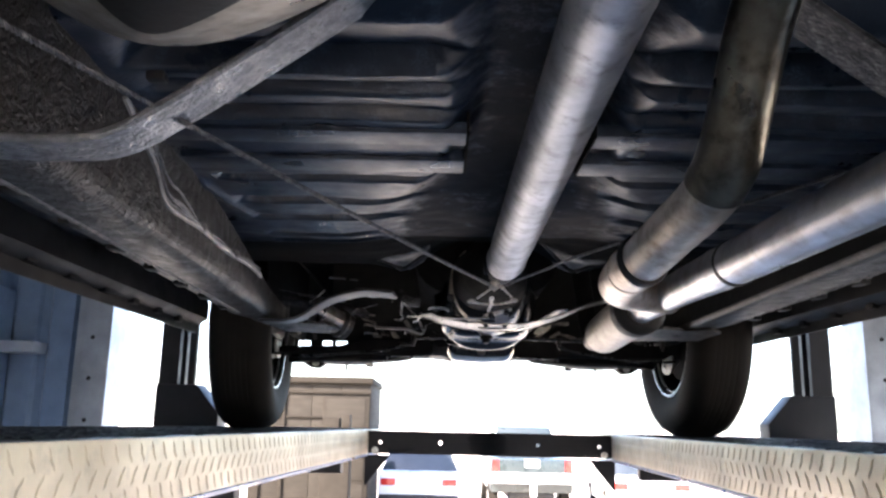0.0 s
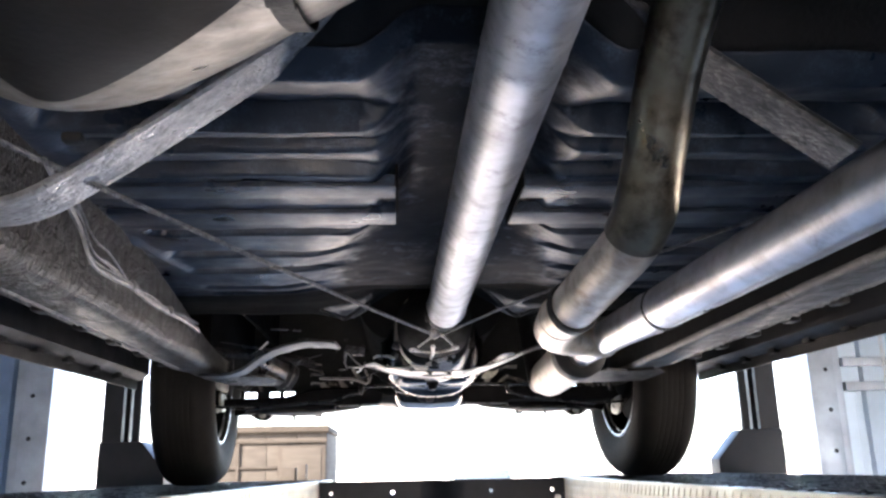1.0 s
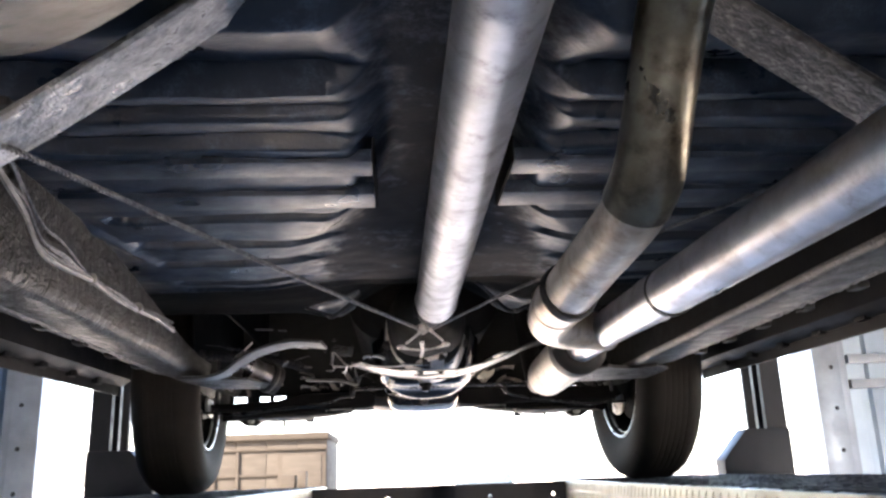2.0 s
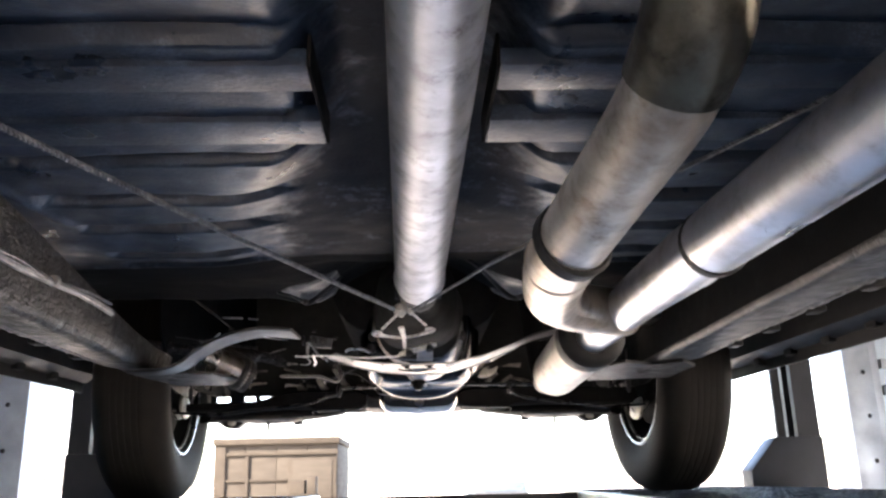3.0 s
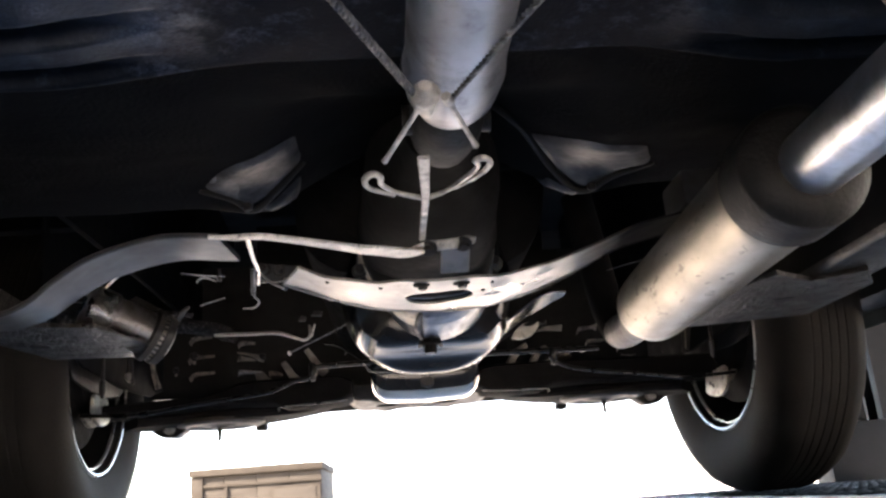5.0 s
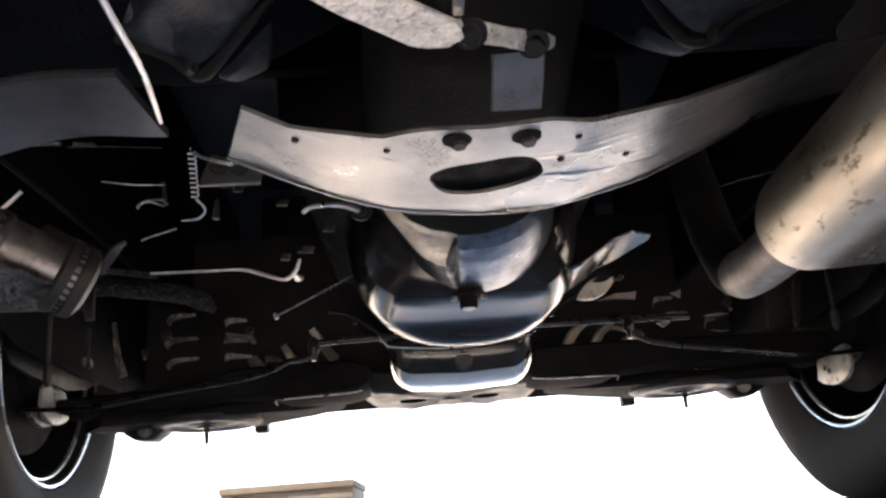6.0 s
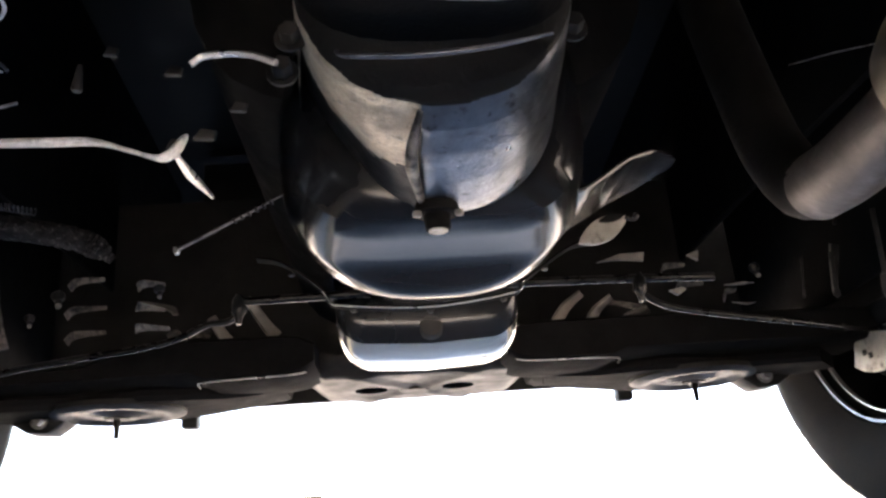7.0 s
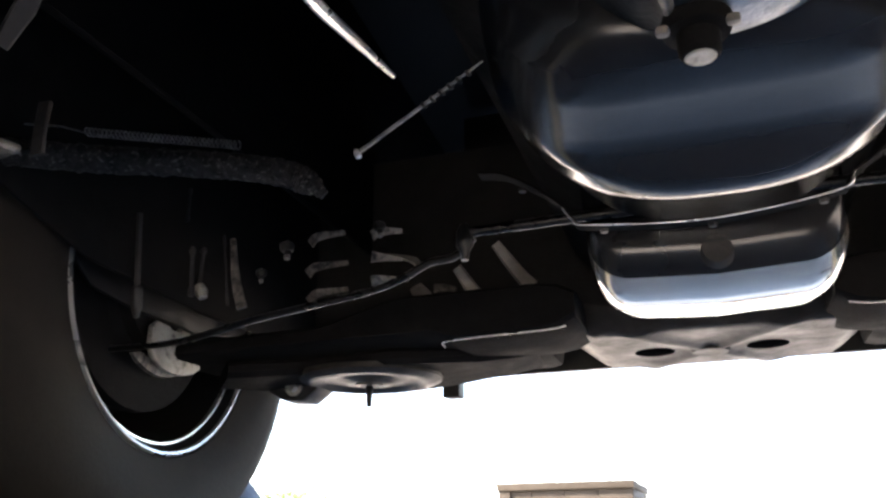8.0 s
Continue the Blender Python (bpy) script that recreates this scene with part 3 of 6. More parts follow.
def yard_car(name, x, y, yaw, paint, label):
    car_w, roof = 0.88, 1.42
    e = empty(name, 0, 0, 0, label, "car", group="cars parked in the yard")
    def shell(rows, hw0, hw1):
        bm = B()
        m = [[bm.verts.new((s * (hw0 if z < 0.95 else hw1), yy, z)) for yy, z in rows] for s in (-1, 1)]
        k = len(rows)
        bm.faces.new(m[0])
        bm.faces.new(m[1][::-1])
        for i in range(k):
            j = (i + 1) % k
            bm.faces.new((m[0][i], m[1][i], m[1][j], m[0][j]))
        bmesh.ops.bevel(bm, geom=list(bm.edges), offset=0.05, segments=3, profile=0.6, affect="EDGES")
        return bm
    part("body", shell([(-2.15, 0.28), (-2.18, 0.62), (-2.1, 0.9), (-1.5, 0.94), (1.0, 0.93), (2.0, 0.76), (2.15, 0.55), (2.12, 0.28)], car_w, car_w), paint, e)
    cab = part("cabin", shell([(-1.55, 0.9), (-1.2, 1.38), (-0.9, roof), (0.25, roof), (0.95, 0.9)], car_w, 0.66), GLASS, e, "dark glazed cabin")
    part("roof", box(B(), -0.62, -1.2, roof - 0.02, 0.62, 0.3, roof + 0.015, 0.012), paint, cab)
    for sx in (-1, 1):
        part("tail_light", box(B(), *sorted((sx * 0.5, sx * 0.82))[:1], -2.2, 0.66, sorted((sx * 0.5, sx * 0.82))[1], -2.12, 0.8, 0.015), REDLAMP, e, "red tail light")
        for yy in (-1.3, 1.3):
            w = part("wheel", straight(B(), (sx * 0.7, yy, 0.31), (sx * 0.9, yy, 0.31), [(0, 0.27), (0.12, 0.31), (0.88, 0.31), (1, 0.27)], 28), RUBBER, e)
            part("rim", straight(B(), (sx * 0.885, yy, 0.31), (sx * 0.905, yy, 0.31), [(0, 0.19), (1, 0.17)], 20), RIMMAT, w)
    part("number_plate", box(B(), -0.26, -2.205, 0.48, 0.26, -2.185, 0.6, 0.004), PLATEWHITE, e, "pale blank number plate")
    part("bumper", box(B(), -0.86, -2.24, 0.34, 0.86, -2.1, 0.47, 0.03), DUSTY, e)
    e.matrix_basis = pose(x, y, GROUND - 0.03, 0, 0, yaw)
    return e


TRUCKPAINT = mat("dark_green_truck_paint", (0.022, 0.03, 0.03), (0.018, 0.024, 0.025), 0.3, 0.0, 4, 60, 0.03, coat=0.3)
WHITEPAINT = mat("white_car_paint", (0.7, 0.7, 0.69), (0.65, 0.65, 0.64), 0.3, 0.0, 3, 60, 0.02, coat=0.4)


def pickup(x, y, yaw):
    """A pickup truck; its tailgate at the near end."""
    e = empty("pickup_truck", 0, 0, 0, "dark green pickup truck with a white bumper in the bright yard", "truck", group="cars parked in the yard")
    part("bed", box(B(), -0.88, 0.02, 0.55, 0.88, 1.9, 1.27, 0.04), TRUCKPAINT, e)
    part("tailgate", box(B(), -0.7, -0.025, 0.78, 0.7, 0.018, 1.25, 0.018), TRUCKPAINT, e)
    part("bonnet", box(B(), -0.88, 3.5, 0.5, 0.88, 5.0, 1.2, 0.08), TRUCKPAINT, e)
    bm = B()
    m = [[bm.verts.new((s * (0.86 if z < 1.3 else 0.66), yy, z)) for yy, z in ((1.92, 0.5), (1.92, 1.25), (2.05, 1.93), (3.0, 1.96), (3.48, 1.25), (3.48, 0.5))] for s in (-1, 1)]
    bm.faces.new(m[0])
    bm.faces.new(m[1][::-1])
    for i in range(6):
        k = (i + 1) % 6
        bm.faces.new((m[0][i], m[1][i], m[1][k], m[0][k]))
    bmesh.ops.bevel(bm, geom=list(bm.edges), offset=0.05, segments=3, profile=0.6, affect="EDGES")
    cab = part("cab", bm, TRUCKPAINT, e)
    part("rear_window", prism(B(), [(-0.66, 1.33), (0.66, 1.33), (0.58, 1.82), (-0.58, 1.82)], 0.02, pose(0, 1.965, 0, 90) @ Matrix.Rotation(radians(10), 4, "X") @ Matrix.Translation((0, -0.02, 0.27)), 0.006), GLASS, cab)
    for s in (-1, 1):
        part("tail_light", box(B(), *sorted((s * 0.72, s * 0.87))[:1], -0.02, 0.98, sorted((s * 0.72, s * 0.87))[1], 0.06, 1.24, 0.012), REDLAMP, e, "red tail light")
        part("mirror", box(B(), *sorted((s * 0.9, s * 1.08))[:1], 3.15, 1.28, sorted((s * 0.9, s * 1.08))[1], 3.25, 1.5, 0.02), DUSTY, e)
        for yy in (0.95, 4.1):
            w = part("wheel", straight(B(), (s * 0.68, yy, 0.36), (s * 0.9, yy, 0.36), [(0, 0.31), (0.12, 0.36), (0.88, 0.36), (1, 0.31)], 28), RUBBER, e)
            part("rim", straight(B(), (s * 0.885, yy, 0.36), (s * 0.906, yy, 0.36), [(0, 0.21), (1, 0.19)], 20), RIMMAT, w)
    part("bumper", box(B(), -0.9, -0.2, 0.76, 0.9, -0.03, 0.97, 0.03), WHITEPAINT, e, "white rear bumper")
    part("number_plate", box(B(), -0.16, -0.045, 1.09, 0.16, -0.0255, 1.25, 0.004), PLATEWHITE, e, "pale blank number plate")
    part("tow_hitch", box(B(), -0.06, -0.32, 0.5, 0.06, -0.1, 0.74, 0.015), WHITEPAINT, e)
    part("chassis", box(B(), -0.5, 0.1, 0.4, 0.5, 4.9, 0.549, 0.03), DUSTY, e)
    e.matrix_basis = pose(x, y, GROUND - 0.03, 0, 0, yaw)
    return e


pickup(1.94, 18.5, 0)
yard_car("parked_car", 4.62, 20.7, -3, mat("silver_car_paint", (0.5, 0.5, 0.5), (0.45, 0.45, 0.45), 0.3, 0.4, 3, 60, 0.02, coat=0.4), "silver parked car with red tail lights in the yard")
yard_car("parked_car", -0.5, 20.7, 0, WHITEPAINT, "white parked car in the bright yard")

rt = random.Random(5)
tree = empty("tree", -10.6, 21.5, GROUND, "leafy green tree at the edge of the yard", "tree")
bm = B()
tube(bm, [(-10.6, 21.5, GROUND - 0.03), (-10.55, 21.5, -0.9), (-10.65, 21.5, 0.1), (-10.6, 21.55, 1.0)], [0.16, 0.13, 0.1, 0.05], 10)
for k in range(9):
    a = k * 2.4
    z = -0.7 + k * 0.18
    tube(bm, [(-10.6, 21.5, z), (-10.6 + 0.6 * math.cos(a), 21.5 + 0.6 * math.sin(a), z + 0.5), (-10.6 + 1.1 * math.cos(a), 21.5 + 1.1 * math.sin(a), z + 0.75)], [0.05, 0.03, 0.012], 6, 3)
part("trunk", bm, BARK, tree)
vs, fs = [], []
for k in range(3600):
    u = Vector((rt.gauss(0, 1), rt.gauss(0, 1), rt.gauss(0, 1))).normalized() * rt.uniform(0.45, 1.0)
    lump = 1 + 0.35 * noise.noise(u * 2.3)
    c = Vector((-10.6 + 1.45 * u.x * lump, 21.5 + 1.45 * u.y * lump, 0.15 + 1.25 * u.z * lump))
    q = Euler((rt.uniform(0, 6), rt.uniform(0, 6), rt.uniform(0, 6))).to_matrix()
    i = len(vs)
    s = rt.uniform(0.05, 0.09)
    vs += [c + q @ Vector(p) * s for p in ((-1, 0, 0), (0, -0.5, 0.1), (1, 0, 0), (0, 0.5, 0.1))]
    fs.append((i, i + 1, i + 2, i + 3))
me = bpy.data.meshes.new("crown")
me.from_pydata(vs, [], fs)
me.materials.append(LEAF)
crown = new("crown", me)
crown.parent = tree
crown.matrix_parent_inverse = tree.matrix_basis.inverted()
# ---- four post lift ----
LIFT = pose(-0.087, 0, 0, 0, 0, -3.1)
lift = empty("car_lift", 0.05, 1.6, GROUND, "four post car lift with diamond plate runways, raised", "car lift")
G, RW, RY0, RY1, RD = 0.44, 0.52, -1.5, 3.42, 0.085


def put(bm, m=LIFT):
    bmesh.ops.transform(bm, matrix=m, verts=bm.verts)
    return bm


def lozenges(origin, du, dv, nrm, nu, nv, pitch_u, pitch_v, keep=1.0):
    """Raised tread marks, turned by turns, on a flat face."""
    vs, fs = [], []
    o, u, v, w = Vector(origin), Vector(du), Vector(dv), Vector(nrm)
    for i in range(nu):
        for j in range(nv):
            c = o + u * (i + 0.5 + (0.5 if j % 2 else 0)) * pitch_u + v * (j + 0.5) * pitch_v
            s = 1 if (j % 2) else -1
            a = (u * 0.55 + v * s * 0.85).normalized()
            b = w.cross(a)
            k = len(vs)
            L, W, H = 0.0155, 0.0036, 0.0017
            vs += [c - a * L, c - b * W, c + a * L, c + b * W, c - a * L * 0.55 + w * H, c - b * W * 0.45 + w * H, c + a * L * 0.55 + w * H, c + b * W * 0.45 + w * H]
            fs += [(k + 4, k + 5, k + 6, k + 7)] + [(k + q, k + (q + 1) % 4, k + 4 + (q + 1) % 4, k + 4 + q) for q in range(4)]
    return vs, fs


def plain(name, vs, fs, material, parent, kind=""):
    me = bpy.data.meshes.new(name)
    me.from_pydata(vs, [], fs)
    me.materials.append(material)
    ob = new(name, me)
    ob.parent = parent
    ob.matrix_parent_inverse = chain(parent).inverted()
    return tagged(ob, kind=kind)


for s in (-1, 1):
    x0, x1 = sorted((s * G, s * (G + RW)))
    bm = B()
    box(bm, x0, RY0, -0.012, x1, RY1, 0, 0.004)
    xi, xo = s * G, s * (G + RW)
    runway = part("runway", put(bm), TREAD, lift, "dark diamond plate steel runway deck")
    side = part("side_rail", put(box(B(), min(xi, xi - s * 0.008), RY0, -RD, max(xi, xi - s * 0.008), RY1, -0.001, 0.003)), TREADSIDE, runway, "diamond plate side toned beige for warm light")
    part("bottom_flange", put(box(B(), min(xi - s * 0.008, xi + s * 0.06), RY0, -RD - 0.008, max(xi - s * 0.008, xi + s * 0.06), RY1, -RD - 0.0005, 0.002)), BLUEPAINT, runway, "blue painted bottom flange")
    part("outer_rail", put(box(B(), min(xo, xo + s * 0.008), RY0, -0.16, max(xo, xo + s * 0.008), RY1, -0.001, 0.002)), BLUEPAINT, runway)
    nu = int((RY1 - RY0) / 0.036) - 1
    vs, fs = lozenges((x0, RY0, 0.0), (0, 1, 0), (1, 0, 0), (0, 0, 1), nu, int(RW / 0.026), 0.036, 0.026)
    plain("tread", [LIFT @ v for v in vs], fs, TREAD, runway, "stuff")
    vs, fs = lozenges((xi - s * 0.008, RY0, -RD + 0.002), (0, 1, 0), (0, 0, 1), (-s, 0, 0), nu, 3, 0.036, 0.026)
    plain("tread", [LIFT @ v for v in vs], fs, TREADSIDE, side, "stuff")
    for y in (0.4, 1.7, 2.95):
        part("brace", put(box(B(), min(xi + s * 0.07, xo - s * 0.02), y, -0.15, max(xi + s * 0.07, xo - s * 0.02), y + 0.05, -0.013, 0.004)), LIFTDARK, runway)

# the cross plate between the runways, with round holes
bm = B()
cuts = [-G + 0.009, -0.345, 0.0, 0.345, G - 0.009]
for a, b in zip(cuts, cuts[1:]):
    n, c = 40, ((a + b) / 2, -0.043)
    if abs(c[0]) > 0.3:
        c = (c[0], -0.043)
    hx, hz = (b - a) / 2, 0.04
    outl = [(c[0] - hx + 2 * hx * k / 10, c[1] - hz) for k in range(10)] + [(c[0] + hx, c[1] - hz + 2 * hz * k / 10) for k in range(10)] + [(c[0] + hx - 2 * hx * k / 10, c[1] + hz) for k in range(10)] + [(c[0] - hx, c[1] + hz - 2 * hz * k / 10) for k in range(10)]
    hol = [(c[0] + 0.007 * math.cos(math.atan2(q[1] - c[1], q[0] - c[0])), c[1] + 0.007 * math.sin(math.atan2(q[1] - c[1], q[0] - c[0]))) for q in outl]
    holed(bm, outl, hol, lambda x, y: 0.0, 0.006, 2)
bmesh.ops.remove_doubles(bm, verts=bm.verts, dist=0.0002)
bmesh.ops.transform(bm, matrix=pose(0, 3.05, 0, 90), verts=bm.verts)
cross = part("cross_plate", put(bm), LIFTDARK, lift, "dark cross plate with round holes")
for x in (-0.405, 0.405):
    part("bolt", put(bolt(B(), (x, 3.043, -0.072), (0, -1, 0), 0.008, 0.008)), ZINC, cross)
for s in (-1, 1):
    part("gusset", put(prism(B(), [(0, 0), (s * 0.09, 0), (0, -0.11)], 0.006, pose(-s * G, 3.04, -0.088, 90))), LIFTDARK, lift)

for s in (-1, 1):
    for y0 in (3.62, -1.55):
        px = s * 1.36
        bm = B()
        outl = [(-0.025, -0.06), (0.058, -0.06), (0.058, 0.06), (-0.025, 0.06), (-0.025, 0.03), (0.046, 0.048), (0.046, -0.048), (-0.025, -0.03)]
        lo = [(px + s * x, y0 + y, GROUND) for x, y in outl]
        hi = [(x, y, 2.0) for x, y, z in lo]
        rings(bm, [lo, hi])
        post = part("post", put(bm), LIFTDARK, lift, "dark blue-grey steel lift post")
        part("foot_plate", put(box(B(), px - 0.16, y0 - 0.16, GROUND, px + 0.16, y0 + 0.16, GROUND + 0.014, 0.004)), LIFTDARK, post)
        part("lock_ladder", put(box(B(), min(px - s * 0.083, px - s * 0.05), y0 - 0.012, GROUND + 0.015, max(px - s * 0.083, px - s * 0.05), y0 + 0.012, 1.98, 0.003)), LIFTDARK, post)
        m = pose(px - s * 0.02, y0 - 0.02, 0, 90)
        part("carriage", put(prism(B(), [(s * 0.078, -0.14), (s * 0.078, 0.168), (-s * 0.098, 0.168), (-s * 0.2, 0.05), (-s * 0.2, -0.14)], 0.12, m, 0.006)), LIFTDARK, lift, "dark lift carriage plate on the post")
for y0 in (3.3, -1.4):
    for s in (-1, 1):
        xa, xb = sorted((s * 0.5, s * 1.24))
        part("cross_beam", put(box(B(), xa, y0 - 0.06, -0.105, xb, y0 + 0.06, -0.013, 0.006)), LIFTDARK, lift)
        xa, xb = sorted((s * 1.2, s * 1.3))
        ya, yb = sorted((y0, 3.58 if y0 > 0 else -1.55))
        part("beam_end", put(box(B(), xa, ya - 0.05, -0.13, xb, yb + 0.05, -0.012, 0.006)), LIFTDARK, lift)


# ---- the car, seen from below ----
car = empty("car", 0, 1.3, 0, "old car with black undercoated floor and silver exhaust, on the lift", "car")


def ease(a, b, v):
    t = min(1.0, max(0.0, (v - a) / (b - a)))
    return t * t * (3 - 2 * t)


GROOVES = ((1.156, 0.011, 0.026), (1.278, 0.015, 0.03), (1.394, 0.015, 0.03), (1.512, 0.011, 0.026), (1.575, 0.009, 0.02))
STEPS = ((0.69, 0.797, 0.036), (0.8, 0.85, 0.018), (0.856, 0.926, 0.02))


def floor_z(x, y):
    """Height of the floor pan: ribbed flat, tunnel in the middle, kick-up behind, toe board in front."""
    ax = abs(x - 0.008)
    w = 0.078 + 0.125 * ease(1.06, 1.6, y) - 0.1 * ease(1.62, 1.8, y)
    z = 0.362 + 0.03 * ease(1.62, 1.92, y) + 0.05 * ease(0.69, 0.62, y) + 0.11 * ease(0.62, 0.45, y)
    soft = 0.035 + 0.075 * ease(1.0, 1.4, y) + 0.008 * ease(0.93, 0.78, y)
    inside = 1 - ease(w - 0.02 - 0.05 * ease(1.1, 1.4, y), w + soft, ax)
    dip = 0.0
    for yc, hw, deep in GROOVES:
        d = abs(y + 0.012 * noise.noise(Vector((x * 3, yc * 7, 0))) - yc)
        if d < hw + 0.009:
            dip = max(dip, deep * (1 - ease(hw - 0.002, hw + 0.007, d)))
    ends = ease(w - 0.005, w + soft * 0.6 + 0.05, ax) * (1 - ease(0.40, 0.44, ax))
    z += dip * ends
    bent = y + 0.01 * noise.noise(Vector((x * 3, 2.0, 0))) + 1.6 * max(0.0, 0.13 - ax) ** 2
    step = 0.0
    for ya, yb, deep in STEPS:
        if ya < bent < yb:
            step = max(step, deep * min(((bent - ya) / (yb - ya)) ** 1.3, (yb - bent) / 0.0035))
    z += step * ease(0.075, 0.125, ax) * (1 - ease(0.40, 0.44, ax))
    z += (0.055 - 0.015 * ease(1.0, 0.85, y) + 0.035 * ease(0.7, 0.4, y) - 0.035 * ease(1.1, 1.45, y) + 0.045 * ease(1.64, 1.8, y)) * inside + 0.2 * ease(1.95, 2.14, y)
    fold = (x + 0.455) - 0.16 * (y - 1.19)
    z -= 0.007 * math.exp(-(fold / 0.008) ** 2) * ease(1.14, 1.2, y) * ease(1.42, 1.34, y)
    z -= 0.016 * math.exp(-(((ax - 0.2) / 0.06) ** 2 + ((y - 1.93) / 0.035) ** 2))
    z += 0.0035 * noise.noise(Vector((x * 9, y * 9, 0.3))) + 0.0012 * noise.noise(Vector((x * 30, y * 30, 1.3)))
    return z


def sheet(x0, x1, y0, y1, nx, ny, fn):
    bm = B()
    g = [[bm.verts.new((x0 + (x1 - x0) * i / nx, y0 + (y1 - y0) * j / ny, 0)) for i in range(nx + 1)] for j in range(ny + 1)]
    for row in g:
        for v in row:
            v.co.z = fn(v.co.x, v.co.y)
    for j in range(ny):
        for i in range(nx):
            bm.faces.new((g[j][i], g[j][i + 1], g[j + 1][i + 1], g[j + 1][i]))
    return bm


# floor laps at the toe board, toned lighter where lit, and their bounding seams
LAPS = ([(0.128, 1.845), (0.18, 1.797), (0.25, 1.8), (0.275, 1.872), (0.232, 1.895), (0.202, 1.92), (0.16, 1.895)], [(0.204, 1.936), (0.162, 1.93), (0.152, 2.0), (0.178, 2.035)],
        [(-0.245, 1.88), (-0.2, 1.806), (-0.128, 1.785), (-0.132, 1.872), (-0.165, 1.9), (-0.2, 1.918)], [(-0.135, 1.905), (-0.185, 1.93), (-0.155, 2.01)])
SEAMS = ([(0.07, 1.79), (0.12, 1.838), (0.155, 1.896), (0.19, 1.926), (0.212, 1.922), (0.234, 1.9), (0.278, 1.873)], [(-0.25, 1.888), (-0.215, 1.905), (-0.195, 1.926), (-0.165, 1.905), (-0.13, 1.882)])
for nm, ya, yb, ny, m, lab in (("rear_pan", -0.9, 0.665, 150, REARBLACK, "rear seat pan toned black for its shade"), ("floor_pan", 0.66, 1.595, 460, FLOORCOAT, "ribbed floor pan in black undercoat"), ("toe_board", 1.59, 2.14, 138, TOEBLACK, "toe board toned black for its shade")):
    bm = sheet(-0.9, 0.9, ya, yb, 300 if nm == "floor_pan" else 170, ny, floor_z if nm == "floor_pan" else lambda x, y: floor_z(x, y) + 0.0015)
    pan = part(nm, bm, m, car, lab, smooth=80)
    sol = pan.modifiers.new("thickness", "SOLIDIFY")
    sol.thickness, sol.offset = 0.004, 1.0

# floor crossmembers that end at the tunnel
for s in (-1, 1):
    xa, xb = sorted((s * 0.077, s * 0.445))
    bm = B()
    box(bm, xa, 0.945, 0.3565, xb, 0.99, 0.372, 0.0015)
    box(bm, xa, 1.048, 0.3555, xb, 1.1, 0.372, 0.0015)
    fcm = part("floor_crossmember", bm, UNDERCOAT, car)
    xa, xb = sorted((s * 0.0735, s * 0.0765))
    part("end_closure", box(B(), xa, 0.945, 0.355, xb, 1.098, 0.385, 0.001), DEEPBLACK, fcm)

